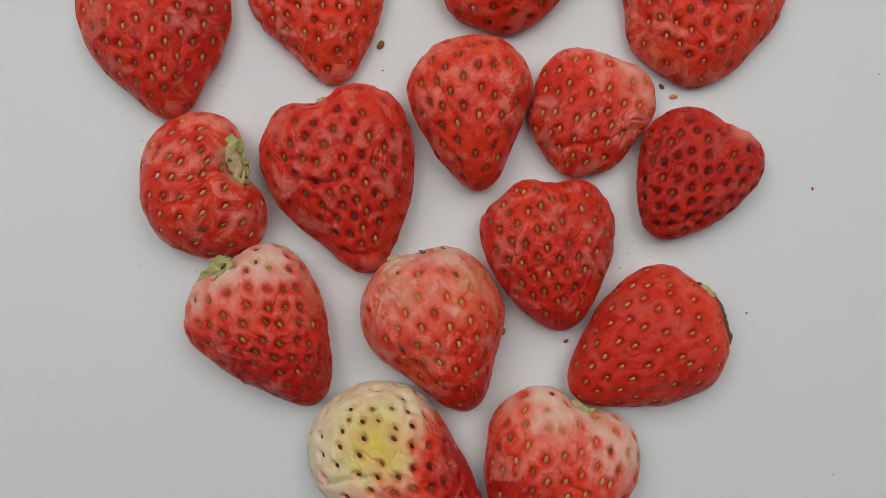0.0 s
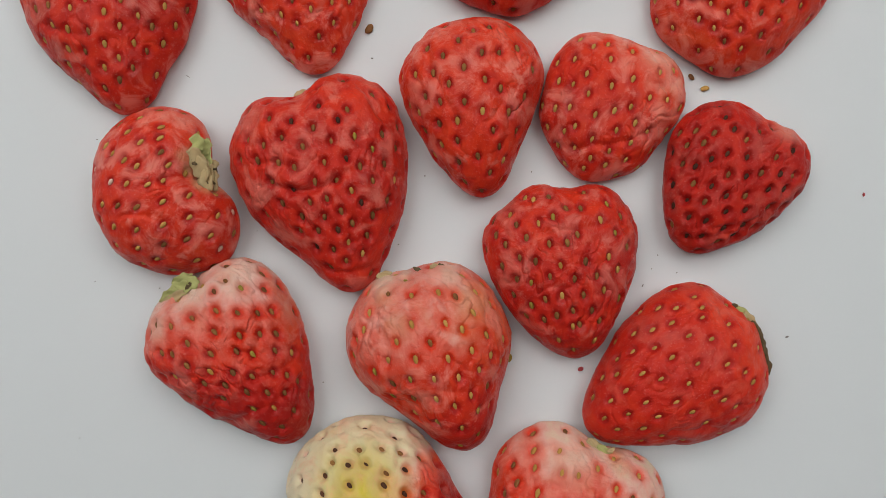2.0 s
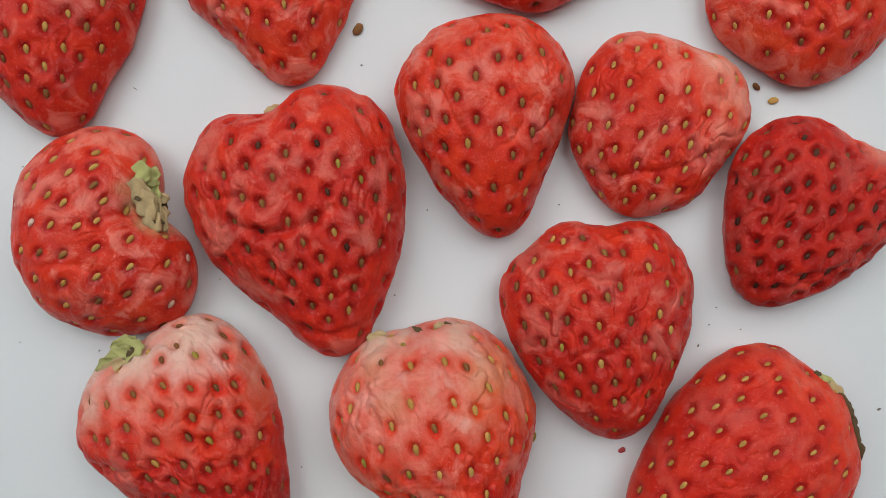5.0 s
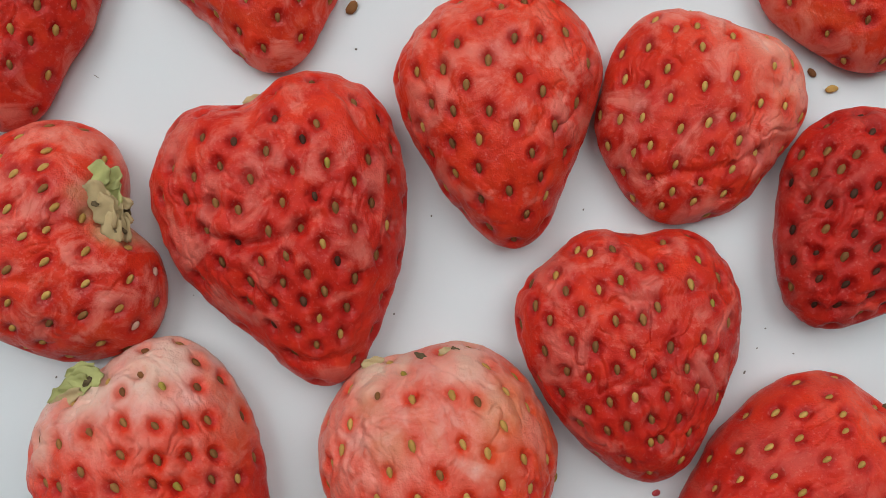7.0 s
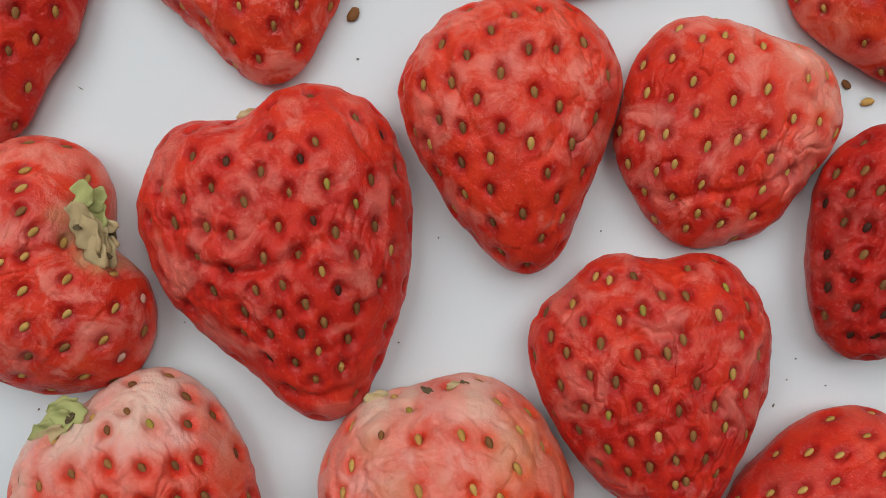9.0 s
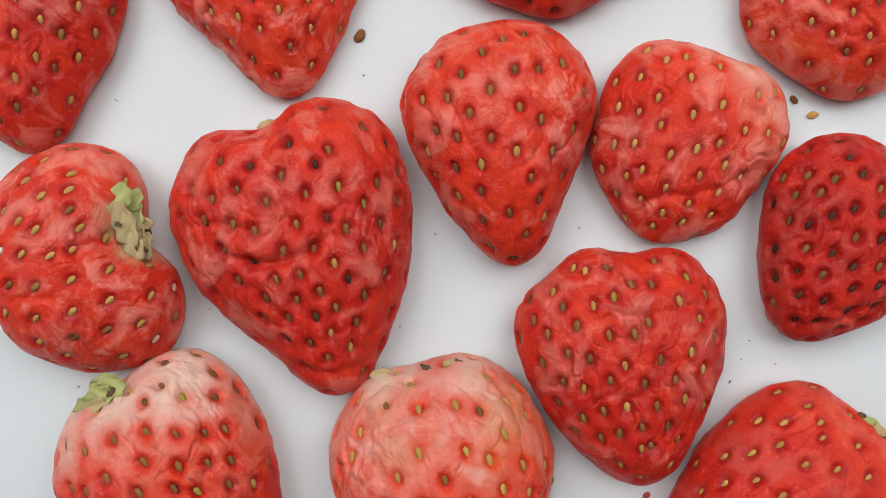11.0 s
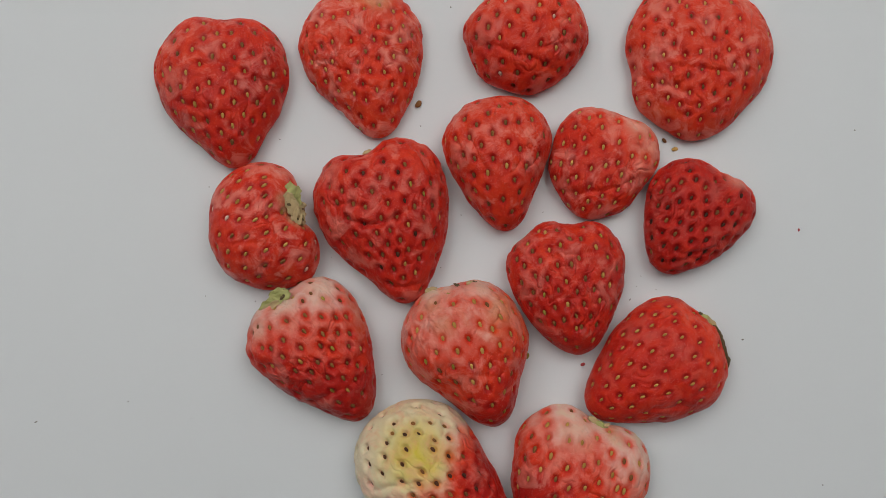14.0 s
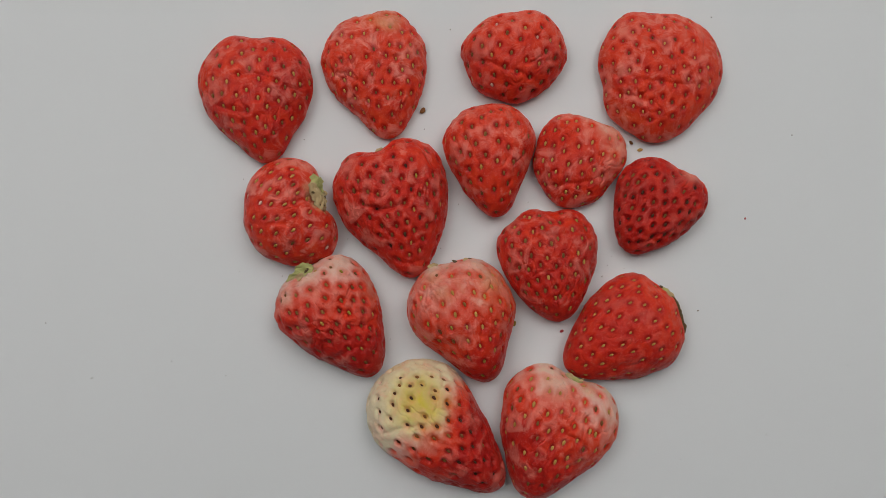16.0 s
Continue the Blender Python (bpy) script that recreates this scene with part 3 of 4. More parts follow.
berry_h = strawberry("flat pale red dried strawberry with olive seeds", (91.3, 99), -107, 9.5,
    [14.33, -0.02, -0.04, 0.53, -0.38, 0.92, -0.12, -0.24, 0.33, 0.15, -0.08, 0.05, -0.08, 0.05, -0.12, 0.04, -0.01, -0.02, -0.00, 0.07, 0.01],
    ripe=(0.36, 0.77), ripe_edge=(-0.9, 0.1), side=-0.45, pit=0.5, mix_of=(1, 0, 0, 0), film=1.4, edge=3.0, pip=0.9, tints=(("white", 101.5, 107.0, 3.6, 0.32),), seed=8,
           folds=[(2.3, -7.9, -4.8, -5.7, -5.5, -0.9, 0.31), (10.8, -8.7, 12.1, 1.6, 0.9, 11.4, 0.43), (-4.8, 5.6, -4.9, 10.3, -1.9, 12.2, 0.31)],
           seeds=[(-1.8, -1.4), (2.7, 0.4), (1.1, 3.3), (-4.1, 2.2), (0.8, -5.2), (4.5, -3), (-1.7, 6.4), (6.2, 1.9), (-2.9, -6.5), (3.9, 5), (-6.9, -2.8), 
                  (9, -2.2), (-0.5, -8.6), (4.1, -8), (-7.3, 7.3), (7.3, -5.9), (7.6, 5.3), (10.2, 1.8), (-2.5, 10.1), (-9, -6.5), (-10.1, -3.9), 
                  (4.7, 8.1), (-10.1, 1.1), (-6, -9.5), (12.3, -1.5), (8.6, -7.7), (11.2, -5), (4.7, -10.6), (-1, -11.3), (10.8, 5.5), (12.9, 2), 
                  (14.4, -1.8), (-10.5, -9.2), (-4.8, -12.5), (11.1, -8.1), (14, -5.6)])

berry_i = strawberry("small dark crimson dried strawberry with deep pits", (114, 84), -124, 10.8,
    [14.13, -0.23, -0.13, 1.07, -0.40, 1.44, 0.26, -0.05, -0.13, 0.42, -0.09, 0.04, 0.04, 0.16, -0.03, 0.03, -0.01, 0.05, 0.02, 0.02, 0.01],
    ripe=(0.3, 0.90), ripe_edge=(-1.0, -0.55), pit=0.9, mix_of=(0, 0.4, 0, 0.6), spacing=3.4, film=0.4, deep=0.22, tints=(("white", 124.5, 92.0, 3.0, 0.3),), seed=9,
           folds=[(15.4, -4.6, 10.6, 5.7, -2.5, 13.2, 0.37), (17.1, -2.3, 12, 5, 2.6, 12.1, 0.37)],
           seeds=[(0.4, 1.3), (-2.7, -0.5), (-1.7, 3.6), (1.9, -1.7), (-1.4, -3.9), (5.7, 0.1), (3.6, 3.3), (-5.8, -2.2), (-6.1, 4.4), (-3.6, 7), (0.1, 6.6), 
                  (1.1, -5.9), (5.5, -3.3), (-6.4, -5.2), (8.2, 1.7), (5.8, 5), (-3.8, -8.1), (8.6, -2.6), (-9.1, -0.6), (-1.1, -8.7), (-5, 9.5), 
                  (-1.8, 9.3), (11.3, -0.4), (-9.7, 7), (3.5, -7.8), (-8, -7.5), (2.6, 8.6), (6.7, -6.3), (10.7, 3.5), (8.2, 6.6), (9.7, -5.6), 
                  (12.3, -3.3), (-11.5, 1.4), (14.1, 1), (4.2, -10), (6.9, 8.6), (10.4, 6.5), (13, 4.5), (15.4, -1.6), (-2.9, 12.4), (8.2, -9.1), 
                  (11.7, -6.8)])

berry_j = strawberry("heart-shaped red dried strawberry with olive seeds", (81, 67.8), -87, 12,
    [15.59, -0.10, -0.03, 1.00, 0.02, 1.45, 0.30, 0.11, 0.12, 0.24, 0.01, 0.07, 0.31, 0.12, -0.13, -0.06, 0.13, 0.06, -0.05, -0.00, 0.04],
    pit=0.7, ripe=(0.74, 0.86), mix_of=(0.25, 0.65, 0.1, 0), film=1.0, wrinkle=1.2, deep=0.1, seed=10,
           folds=[(-5.4, -5.7, -6, 1.3, -6.9, 14.5, 0.43), (4.8, -6.3, 4, -2.7, 5.3, 1.9, 0.25), (-9.1, -14.1, -8.1, -11.8, -4.9, -10.3, 0.31)],
           seeds=[(0.6, -1.8), (3.2, 0.6), (0.2, 2.9), (-3.6, -0.1), (-4.9, 1.9), (-3.7, -3.5), (2.5, -4), (6.2, -1.9), (6.5, 2.2), (-0.5, -6.3), (3, 4.8), (9.3, 0), 
                  (-0.3, 7.7), (-8.7, -2.2), (-5.3, -7.6), (-7.8, -5.1), (-7.5, 6.5), (6.8, -5.1), (3.4, -7.5), (-1.5, -9.3), (5.9, 6.2), (9.6, 3.9), 
                  (10, -3.2), (-4.8, 9.4), (12.1, 1.1), (12.2, -0.2), (-10, 3.2), (-10.3, 0.5), (2.3, 9.3), (-8, -9.2), (2.5, -10.2), (-4.2, -11.6), 
                  (7.8, -7.8), (10.8, -5.5), (11.7, 5.5), (-10.7, 8.7), (-1.9, 12), (-13.1, -2.3), (-8, 11.4), (-0.2, -12.7), (-12.8, -5.4), (5.5, -10.8), 
                  (14.8, -2.9), (-6.4, -13.1), (15.4, 4.1), (-10.1, -10.1), (-13.4, 4.6), (9.8, -8.8), (17.1, 0), (-13.3, -6.8)])

berry_k = strawberry("dried strawberry with a creamy shoulder and green sepals", (16.7, 52.6), -54, 14,
    [16.16, -0.24, 0.23, 1.99, 0.15, 1.95, -0.15, 0.18, 0.13, 0.67, -0.09, 0.26, 0.09, 0.22, -0.14, 0.03, 0.01, 0.13, -0.03, 0.01, -0.05],
    wrinkle=1.4, ripe=(0.20, 1.02), ripe_edge=(-0.75, 0.70), side=-0.6, pit=0.8, mix_of=(0.1, 0.85, 0.05, 0), film=0.9, tints=(("white", 9.5, 64.5, 4.0, 0.8), ("white", 18.0, 67.0, 4.5, 0.7), ("white", 3.5, 58.0, 2.6, 0.6)), deep=0.18, seed=11,
           folds=[(-8.5, -14.8, 4.5, -6.2, 4.4, 5.8, 0.37), (1.4, -7.6, 7.9, 0.6, 9.2, 9.7, 0.31), (9.2, -10.2, 13.3, -3.9, 12.7, 6.5, 0.37)],
           seeds=[(-1.3, -1.5), (4, -0.3), (-4.1, 1.5), (1.2, 2.5), (1.2, -3.7), (-5.5, -3.8), (-0.8, 4.8), (5, -3), (6.6, 2), (-2.2, -6.3), (8.5, -0.7), 
                  (-7.1, 3.9), (3.4, 4.6), (-4.3, 6.9), (2.4, -6), (-5.8, -7.7), (-9.2, -0.8), (6.7, -5.2), (10.8, 2.3), (11.5, -2), (1.2, 7.7), 
                  (-10.4, -5.1), (-7.4, -9.5), (-2.1, 9.7), (8.4, 5.4), (-10.7, 5.2), (13.8, 1.2), (-2, -10.3), (-8.2, 9.8), (5.5, 7.9), (14.7, -2.6), 
                  (-11.4, 8), (12.8, 4.7), (-12.6, -7.6), (3, 9.9), (-3.5, -12.3), (10.4, 6.8), (-1, 11.7), (17.5, -0.3), (-13.9, -1.5), (-12.1, -9.8), 
                  (-7.7, -12.9), (6.5, -9.7), (-5.4, 12.8), (16.6, 3.5), (10.3, -8.1), (0.2, -13.1), (18.3, -3.2), (7.6, 9.7), (12.4, 7.4)])

berry_l = strawberry("pinkish dried strawberry with a pale wrinkled crown", (55.1, 51.8), -73, 16.5,
    [16.38, -0.19, 0.04, 1.29, 0.54, 1.46, 0.19, 0.57, 0.06, 0.60, 0.05, 0.11, 0.18, 0.22, -0.01, 0.01, 0.05, 0.12, 0.03, -0.04, 0.02],
    wrinkle=1.1, ripe=(0.38, 0.92), ripe_edge=(-0.45, 1.0), pit=0.65, yellow=(-3, 10, 5, 0.2), mix_of=(0.8, 0.1, 0.1, 0), film=1.2, tints=(("white", 46.2, 65.8, 3.0, 0.9), ("white", 49.6, 66.2, 2.4, 0.7), ("white", 58.5, 67.0, 3.0, 0.6), ("tan", 49.0, 57.0, 2.6, 0.35), ("tan", 62.5, 61.5, 3.2, 0.4), ("tan", 46.5, 61.5, 2.2, 0.3)), halo=0.6, deep=0.1, seed=12,
           folds=[(-13.8, -8.9, -10.1, -4.5, -12, 2.2, 0.37), (-5.8, -6.1, -0.3, -10.1, 5.1, -7.9, 0.31), (5.6, -2.1, 8.2, 1.5, 8.4, 7.2, 0.25)],
           seeds=[(-2.2, 0.4), (-0.1, -3), (1.6, 2.5), (4.3, -1), (-6.4, -1.8), (-4.6, 4.3), (-4.3, -5.5), (5.5, 3.4), (-2.5, 6.9), (3.2, -5.3), (8, -2.1), 
                  (1.7, 7.2), (-1.4, -8.1), (10.5, 0.9), (9.5, 4.4), (5.8, 7.4), (-10.6, 4.7), (-8.5, 7.6), (-4.7, 9.6), (3, -8.8), (6.9, -6), 
                  (0.2, 10.8), (-11.7, -0.2), (-0.2, -11.1), (12.4, -3.3), (14.8, 0.8), (3.9, 10.3), (-8.1, -10.8), (12.8, 4.9), (-13.1, -4.3), 
                  (-10.7, -8.7), (5.4, -9.8), (9.4, 7.9), (-6.8, -12.7), (10, -7), (17.3, 3.4), (12.9, 7.1), (-4.1, -14.4), (18.5, -0.6), (3.3, -13.2), 
                  (-15.1, 4.9), (16.7, -4.2), (8.5, -10.1)])

berry_m = strawberry("bright red dried strawberry with a brown calyx edge", (102.4, 46.2), -148, 13.5,
    [16.26, -0.21, 0.02, 1.99, -0.10, 1.42, -0.20, 0.37, -0.06, 0.41, -0.01, 0.37, -0.08, 0.04, 0.02, 0.10, 0.02, -0.05, -0.08, 0.12, 0.00],
    ripe=(0.62, 0.82), ripe_edge=(-0.7, 0.0), pit=0.5, wrinkle=0.65, mix_of=(1, 0, 0, 0), film=0.4, pip=0.78, seed=13,
           folds=[(-2.5, -5.2, 1.8, -1.5, 2.3, 3.6, 0.31), (12.6, 5.6, 5.5, 6.9, -3.5, 14.5, 0.31), (10.5, -10.5, 5.8, -11.3, 2.1, -9.7, 0.19)],
           seeds=[(1.4, 0.5), (-2.1, -1.7), (-1.9, 4.3), (5.1, 2), (-6.7, 1.7), (1.1, -5.1), (5, -2.9), (-6.9, -3.7), (-2.5, 6.8), (-3.8, -6.6), (3.7, 5.3), 
                  (9.6, -0.8), (9.2, 2.8), (-10.1, -0.2), (-8.9, 5.1), (-4, 9.5), (7.2, -5.5), (-8.1, -7.6), (2.6, -8.1), (2.3, 9.1), (-9.3, 7.5), 
                  (13.6, -0.2), (-2.9, -10), (11.3, -4.3), (-11.8, -3.8), (12.7, 3.6), (-9.4, -9.1), (-2.3, 11.8), (0.8, -10.8), (-5.4, -11.6), 
                  (6.1, -9.3), (14.8, -4), (-8.5, 11.7), (16.8, 1.5), (10.9, -7.3), (-9.8, -11.3), (17.5, -1.8), (-3, -13), (3.8, -11.7), (7.3, 10.4), 
                  (14, 6.2), (9.2, -9.5), (0.7, 13.2), (13.3, -8)])

berry_n = strawberry("half-ripe dried strawberry with a yellow-white shoulder", (45.7, 20.3), -44, 15,
    [17.75, -0.44, 0.00, 3.94, -0.00, 1.65, -0.10, 0.78, 0.25, 0.62, 0.09, 0.53, 0.04, 0.31, -0.02, 0.18, 0.04, 0.19, 0.02, 0.09, 0.01],
    wrinkle=1.1, ripe=(-0.20, 0.98), ripe_edge=(-0.50, 0.46), deep=0.15, yellow=(-8, 2, 7.5, 1.3), tints=(("tan", 40.5, 31.0, 2.4, 0.5), ("tan", 44.0, 29.0, 2.2, 0.45), ("tan", 37.5, 28.0, 1.8, 0.35)), mix_of=(0, 0.3, 0, 0.7), pit=1.15, film=0.7, ragged=0.08, halo=0.15, seed=14,
           folds=[(-11.9, -14, -7, -7.7, -2.6, -1, 0.43), (-2.6, -1, -2.4, 6.9, -8.5, 12.3, 0.37), (0.2, -4.7, 8.3, 1.1, 17.5, 5.2, 0.25)],
           seeds=[(0.3, 0.7), (-3.9, 0.5), (-2.6, -2.2), (2, -2.3), (4.4, 1.2), (-1.9, -5.1), (1.7, 4.3), (7.3, -2.2), (-6.1, -4.6), (9.8, 1), (-8.8, -1.7), 
                  (-5.6, 6), (7.3, 3.9), (-1.7, 7.5), (-10.2, 1.6), (11.4, -2.4), (-6.8, 7.8), (4.1, 6.8), (8.3, -5), (11.6, 3.8), (14.7, 0.8), 
                  (-0.1, -8.5), (-10.7, 6.2), (-13.1, -3.5), (-10.8, -7), (4.8, -7.9), (8.5, 6.4), (-12.9, 3.9), (-4.5, -10), (-4.3, 10.6), (1.2, 9.8), 
                  (17.1, -1.8), (-14.9, -0.8), (16.5, 3.2), (-13.2, 7), (-15.6, 1.9), (-10.2, 10.2), (12.9, -6), (13.7, 6.1), (-10.7, -10.7), (-7, 12), 
                  (-16.8, 3.6), (18.4, 4.2), (10.7, 8.6), (21.5, 1.9), (20.7, -2.5), (-17.5, -5.4), (-9.7, 12.9), (18.1, -5.5), (10.2, -9.9)])

berry_o = strawberry("dried strawberry with a whitish notched shoulder", (80.2, 18.8), -109, 14,
    [17.35, -0.10, -0.02, 0.78, -0.42, 1.99, -0.71, -0.00, 0.05, 0.54, -0.27, 0.06, 0.02, 0.15, -0.18, -0.07, 0.06, 0.04, 0.00, 0.03, -0.02],
    ripe=(0.12, 0.96), ripe_edge=(-0.9, 0.65), side=-0.3, pit=0.65, mix_of=(0.8, 0.2, 0, 0), film=1.1, halo=0.7, tints=(("white", 80.0, 32.5, 4.5, 0.6), ("tan", 89.5, 29.8, 2.0, 0.5), ("white", 95.0, 22.5, 3.5, 0.35)), deep=0.06, seed=15,
           folds=[(0.7, -0, 0.2, 4.7, 3.1, 8.7, 0.31), (-6, -12.6, -5.9, -5.9, -9.4, 0.2, 0.19), (-10.4, 5.7, -5.6, 8.2, -0.5, 6.5, 0.25)],
           seeds=[(-0.2, 0.7), (-2.2, 3.5), (1.1, -2.8), (2.9, 2.2), (5.2, -0.5), (-5, -0.8), (-3.3, -4.4), (1.2, 5.6), (-4.9, 6.5), (0.2, -6.3), (-6.8, 2.4), 
                  (4.1, -5.3), (8.7, 1.4), (-2.3, 8.4), (8.3, -4.1), (-4.6, -8.7), (6.7, 4.7), (-9.4, -5.4), (3.1, 8), (-9.9, -2.3), (-9.6, 4.9), 
                  (-1.9, 10.5), (12.1, -1.9), (-8.6, 8.6), (-0.7, -10.2), (-5.5, 11.3), (12.2, 3.3), (9, -7.3), (9.1, 5.7), (-8.6, -10.2), (6.5, 8.3), 
                  (2.3, 11.8), (12.9, -5.8), (-12.9, -6.6), (-11.7, 1.2), (-4.6, -12.7), (2.4, -12.2), (16.2, 0.3), (-11.2, -11.2), (17.1, -3.6), 
                  (-7.4, -14), (7.7, -10.9), (-1.7, -14), (0.3, 14.7), (-15, -2.1), (2, -14.4), (14.2, -8.6), (15.9, 4.9), (5.5, -13.6), (11.7, 8.5)])


# ---- dried leaf remains ----
def sepal(parent, x, y, z, turn, long, wide, lift, curl, material, label=""):
    """A shrivelled leaflet with thickness, folded along its midrib. Millimetres, in the table's frame."""
    bm = bmesh.new()
    sheets = []
    for under in (0.0, 0.16):
        rows = []
        for i in range(10):
            u = i / 9
            w = wide / 2 * math.sin(math.pi * min(1, 0.16 + 0.80 * u)) ** 0.8
            row = []
            for s in (-1, -0.6, -0.2, 0.2, 0.6, 1):
                wave = 0.10 * wide * math.sin(9 * u + 3 * s + x)
                ragged = 1 + 0.16 * math.sin(13 * u + y + 2 * s)
                row.append(bm.verts.new(Vector((u * long + 0.03 * long * math.sin(5 * s + x), s * w * ragged, curl * u * u * long + 0.28 * abs(s) * w + wave - under)) * MM))
            rows.append(row)
        for p, q in zip(rows, rows[1:]):
            for j in range(5):
                quad = (p[j], q[j], q[j + 1], p[j + 1])
                bm.faces.new(quad if under else quad[::-1])
        sheets.append([r[0] for r in rows] + rows[-1][1:] + [r[-1] for r in rows[-2::-1]] + rows[0][-2:0:-1])
    top, low = sheets
    for j in range(len(top)):
        k = (j + 1) % len(top)
        bm.faces.new((top[j], top[k], low[k], low[j]))
    bmesh.ops.recalc_face_normals(bm, faces=bm.faces)
    for f in bm.faces:
        f.smooth = True
    ob = part("sepal", bm, material, parent, label)
    ob.matrix_local = parent.matrix_world.inverted() @ pose(x * MM, y * MM, z * MM, 0, -lift, turn)
    return ob


bpy.context.view_layer.update()
for x, y, z, turn, long, wide, lift, m in (
    (11.6, 90.6, 9.6, 96, 3.6, 3.2, -6, LEAF_GREEN), (12.3, 90.2, 8.8, 78, 3.4, 2.8, -14, LEAF_GREEN), (12.4, 91.6, 8.6, -82, 4.6, 2.8, -6, LEAF_GREEN),
    (10.4, 91.2, 10.4, -58, 4.2, 2.8, -20, LEAF), (11.2, 89.6, 10.0, -66, 5.0, 3.2, -10, LEAF), (12.2, 89.2, 8.8, -72, 5.2, 2.8, -8, LEAF),
    (12.0, 86.8, 9.4, -58, 4.0, 2.8, -6, LEAF), (12.8, 87.4, 8.2, -66, 4.4, 2.6, -4, LEAF), (12.6, 88.4, 8.4, 4, 2.6, 2.0, -10, LEAF),
    (13.2, 86.8, 7.8, -20, 2.0, 1.6, 0, LEAF), (14.3, 88.2, 7.6, -96, 2.4, 1.0, -5, LEAF_BROWN), (13.0, 84.9, 9.0, -8, 1.7, 1.0, -10, LEAF_BROWN),
    (10.9, 88.4, 10.6, -20, 1.0, 0.7, 0, LEAF_BROWN)):
    sepal(berry_e, x, y, z, turn, long, wide, lift, 0.02, m, "shrivelled green-tan sepal")
for x, y, z, turn, long, wide, lift, m in (
    (11.2, 66.0, 8.9, 186, 5.0, 3.2, -8, LEAF_GREEN), (9.6, 65.4, 9.0, 200, 5.4, 3.2, -16, LEAF_GREEN), (7.4, 64.6, 8.4, 208, 5.2, 2.6, -18, LEAF_GREEN),
    (10.0, 66.9, 8.0, 190, 4.6, 2.4, -8, LEAF_GREEN), (8.6, 64.2, 9.3, 204, 6.6, 1.8, -22, LEAF), (9.9, 65.9, 9.2, 225, 1.8, 0.8, -10, LEAF_BROWN), (4.2, 63.2, 6.9, 222, 1.8, 0.5, -10, LEAF_BROWN)):
    sepal(berry_k, x, y, z, turn, long, wide, lift, -0.02, m, "dried green sepal")
for x, y, z, turn, long, wide, lift, m in (
    (113.4, 58.4, 6.6, -42, 4.4, 1.5, -4, LEAF_GREEN), (114.6, 57.4, 6.8, -52, 4.4, 1.7, -6, LEAF), (115.9, 55.6, 6.8, -62, 4.2, 1.7, -6, LEAF_BROWN), (116.9, 53.8, 6.6, -70, 4.0, 1.8, -6, LEAF_BROWN),
    (117.5, 51.4, 6.4, -72, 4.2, 1.9, -8, LEAF_BROWN), (118.2, 49.0, 6.0, -70, 4.2, 2.0, -14, LEAF_BROWN), (117.6, 52.8, 5.6, -74, 5.0, 1.6, -4, LEAF_BROWN), (112.6, 58.9, 6.4, -20, 1.3, 0.8, 0, LEAF_BROWN)):
    sepal(berry_m, x, y, z, turn, long, wide, lift, 0.0, m, "dark brown dried sepal")
for x, y, z, turn, long, wide, lift, m in (
    (84.0, 34.2, 6.6, -36, 4.2, 1.6, -4, LEAF), (85.8, 32.9, 6.8, -28, 3.2, 1.3, -4, LEAF_GREEN), (87.6, 31.8, 7.2, 30, 1.6, 0.9, 0, LEAF)):
    sepal(berry_o, x, y, z, turn, long, wide, lift, 0.0, m, "small tan sepal")
for x, y, z, turn, long, wide, lift, m in (
    (53.4, 66.8, 7.8, 150, 1.9, 0.8, 0, LEAF_BROWN), (56.6, 68.2, 7.4, -30, 1.8, 0.7, 0, LEAF_BROWN), (55.0, 67.6, 7.6, 20, 1.6, 0.9, 0, LEAF), (44.6, 65.8, 5.6, 20, 3.2, 1.6, 6, LEAF)):
    sepal(berry_l, x, y, z, turn, long, wide, lift, 0.0, m, "torn bit of dried sepal")
sepal(berry_f, 29.3, 101.7, 5.2, 30, 2.6, 1.3, 0, 0.0, LEAF, "small tan sepal")
sepal(berry_i, 122.4, 92.9, 6.0, -40, 2.4, 1.2, 0, 0.0, LEAF_BROWN, "dark brown dried sepal")


# ---- crumbs on the table ----
def crumb(name, label, category, group, x, y, turn, size, material, jag=0.25):
    bm = bmesh.new()
    bmesh.ops.create_icosphere(bm, subdivisions=2, radius=0.5)
    for v in bm.verts:
        k = 1 + jag * noise.noise(v.co * 3 + Vector((x, y, turn)))
        v.co = Vector((v.co.x * size[0] * k, v.co.y * size[1] * k, (v.co.z * k + 0.45) * size[2])) * MM
        v.co.z = max(v.co.z, 0)
    for f in bm.faces:
        f.smooth = True
    ob = part(name, bm, material, None)
    ob.matrix_world = pose(x * MM, y * MM, 0, 0, 0, turn)
    return tagged(ob, label, category, group)


for x, y, turn, size, m, label in (
    (43.8, 116.5, 55, (2.3, 1.5, 0.8), SEED_BROWN, "loose brown strawberry seed lying on the white table"),
    (111.3, 102.3, 10, (1.8, 1.1, 0.8), SEED_PALE, "loose olive strawberry seed lying on the white table"),
    (108.7, 104.7, -50, (1.5, 1.0, 0.7), SEED_BROWN, "loose brown strawberry seed lying on the white table"),
    (70.2, 49.2, 75, (1.7, 1.0, 0.8), SEED_GREEN, "loose olive seed beside a pinkish dried strawberry")):
    crumb("loose_seed", label, "seed", "loose seeds", x, y, turn, size, m, 0.15)
for x, y, turn, size in ((84.3, 46.7, 20, (1.3, 0.8, 0.4)), (142.3, 79.9, 80, (0.8, 0.55, 0.3))):
    crumb("strawberry_crumb", "tiny red flake of dried strawberry on the table", "crumb", "crumbs", x, y, turn, size, CRUMB_RED, 0.5)
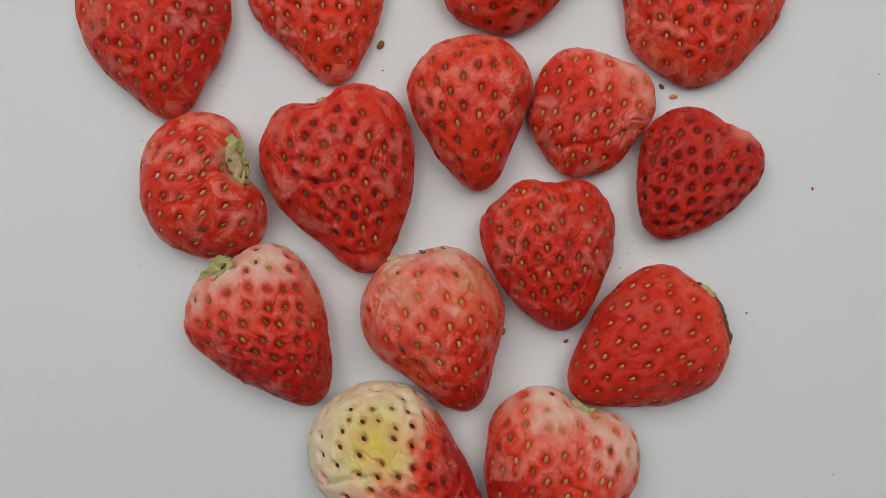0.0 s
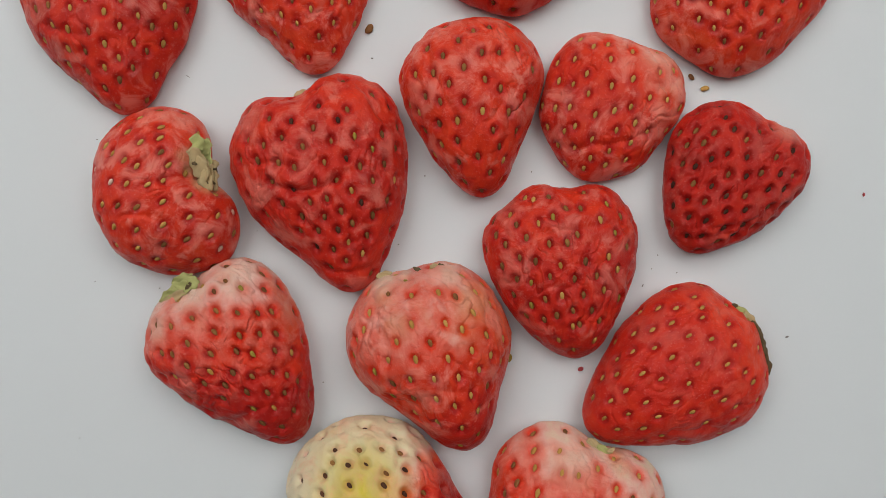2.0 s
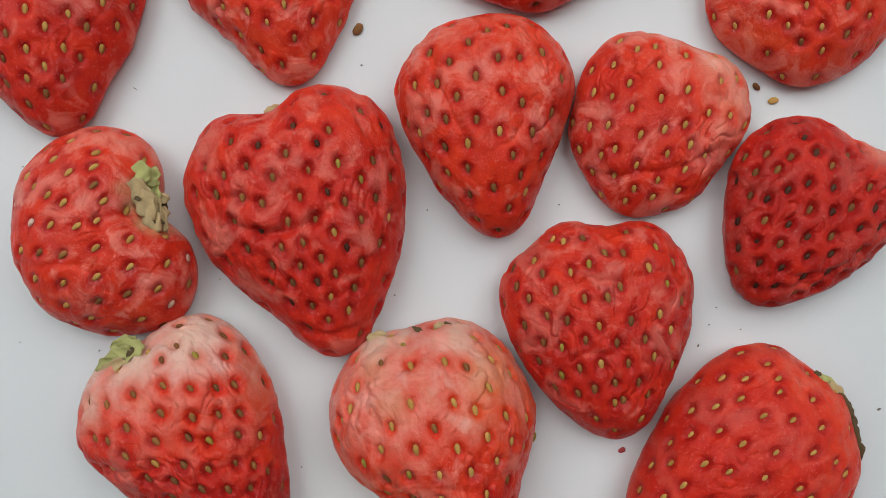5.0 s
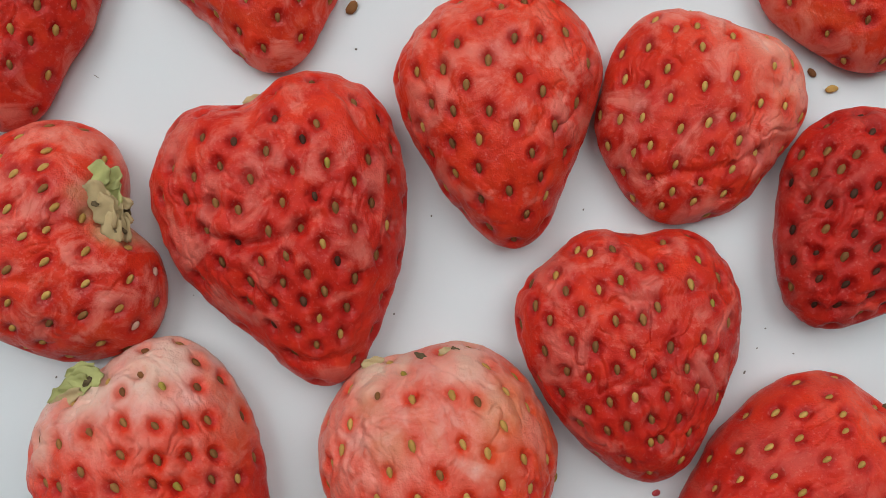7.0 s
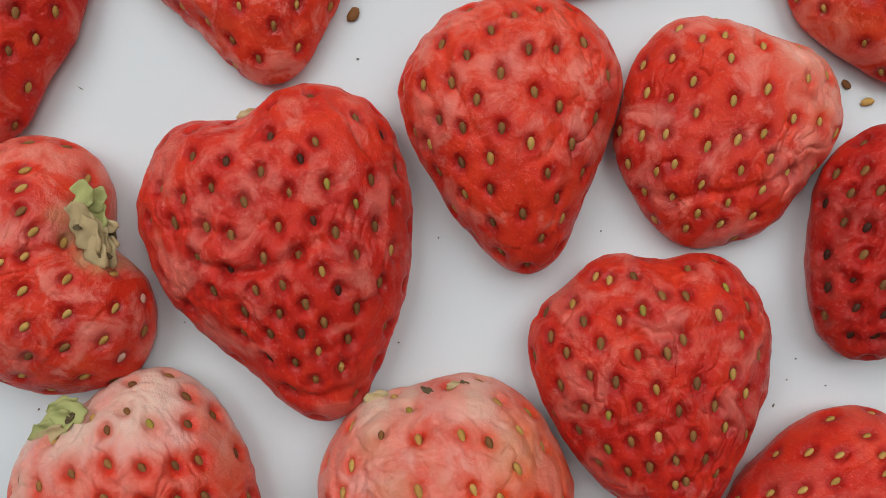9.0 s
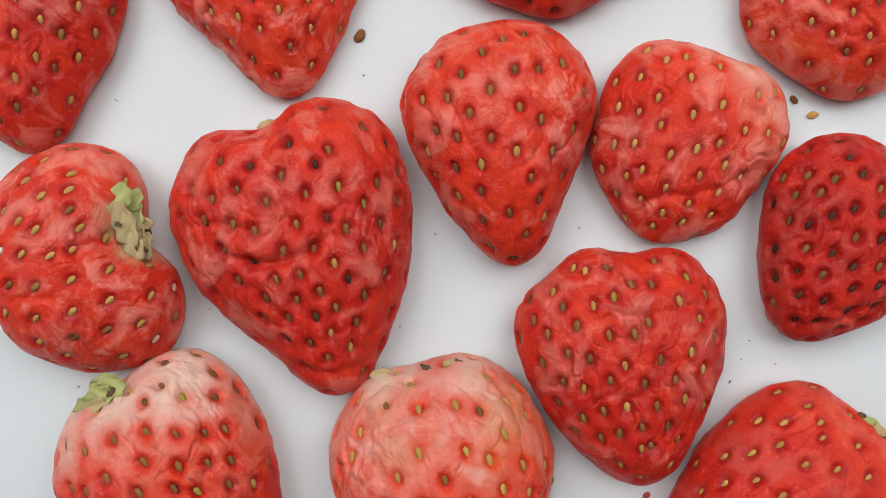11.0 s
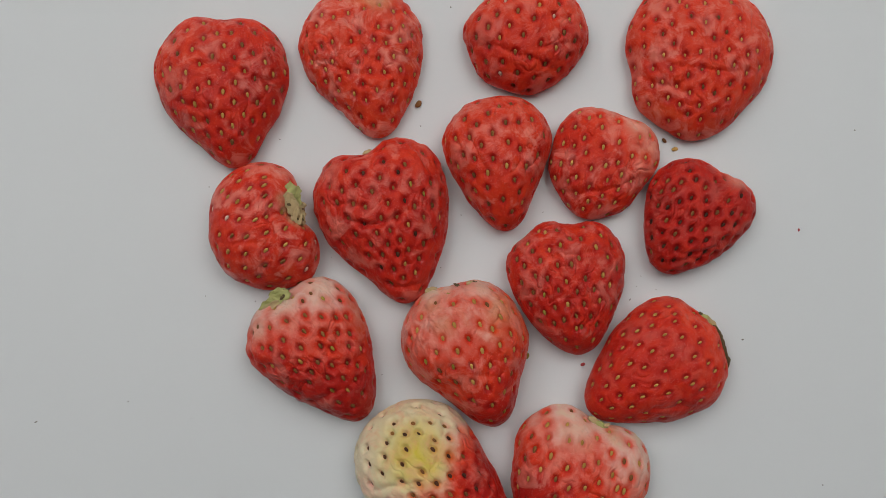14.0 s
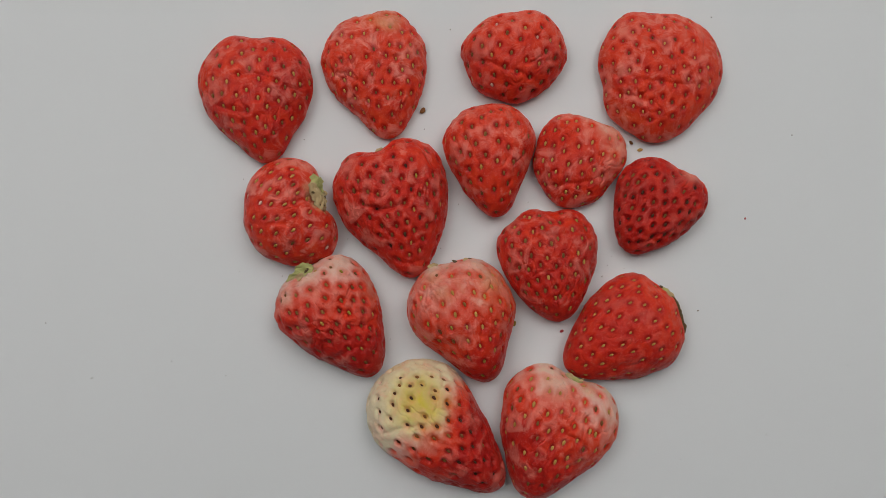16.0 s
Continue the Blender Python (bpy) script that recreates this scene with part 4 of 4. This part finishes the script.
for x, y, turn, size in (
    (6.6, 107.9, -35, (1.2, 0.16, 0.16)), (125.6, 51.9, 15, (0.9, 0.5, 0.3)), (-70.2, 52.3, 0, (0.6, 0.4, 0.3)), (-55.5, 35.7, 20, (1, 0.4, 0.2)),
    (159.3, 106.2, 0, (0.6, 0.4, 0.3)), (53.1, 143.5, 0, (0.6, 0.5, 0.3)), (44.2, 110.5, 0, (0.5, 0.4, 0.3)), (97.3, 62.9, 60, (0.7, 0.35, 0.3)),
    (59.1, 96.4, 30, (0.5, 0.35, 0.25)), (48.6, 72.5, 0, (0.4, 0.3, 0.2)), (25.8, 38.9, 0, (0.45, 0.35, 0.2)), (71.7, 27.3, 0, (0.4, 0.4, 0.2)),
    (64.7, 40.6, 0, (0.4, 0.3, 0.2)), (100.5, 68.9, 0, (0.35, 0.3, 0.2)), (19.4, 55, 30, (0.4, 0.3, 0.2)), (89.9, 77.9, 0, (0.3, 0.3, 0.2)),
    (32.9, 45.4, 0, (0.35, 0.3, 0.2)), (104.2, 65.3, 0, (0.35, 0.25, 0.2)), (-32.1, 40.2, 0, (0.45, 0.3, 0.2)), (142.9, 15.3, 0, (0.5, 0.33, 0.25)),
    (169, 34.7, 37, (0.4, 0.26, 0.25)), (166.4, 28, 74, (0.4, 0.26, 0.25)), (117.1, 8.7, 21, (0.35, 0.23, 0.25)), (-15.9, 35.6, 58, (0.35, 0.23, 0.25)),
    (137.2, 146.1, 5, (0.6, 0.39, 0.25)), (99.2, 66.2, 42, (0.35, 0.23, 0.25)), (0.4, 65, 63, (0.45, 0.29, 0.25)), (-12, 95.5, 10, (0.45, 0.29, 0.25)),
    (-12.6, 66.7, 47, (0.4, 0.26, 0.25)), (54.3, 86.2, 84, (0.4, 0.26, 0.25)), (20.2, 76, 31, (0.35, 0.23, 0.25)), (75.8, 86.4, 68, (0.4, 0.26, 0.25)),
    (98, 86.9, 15, (0.4, 0.26, 0.25))):
    crumb("dust_speck", "tiny dark speck of dust on the white table", "speck", "dust specks", x, y, turn, [0.8 * v for v in size], DUST, 0.4)
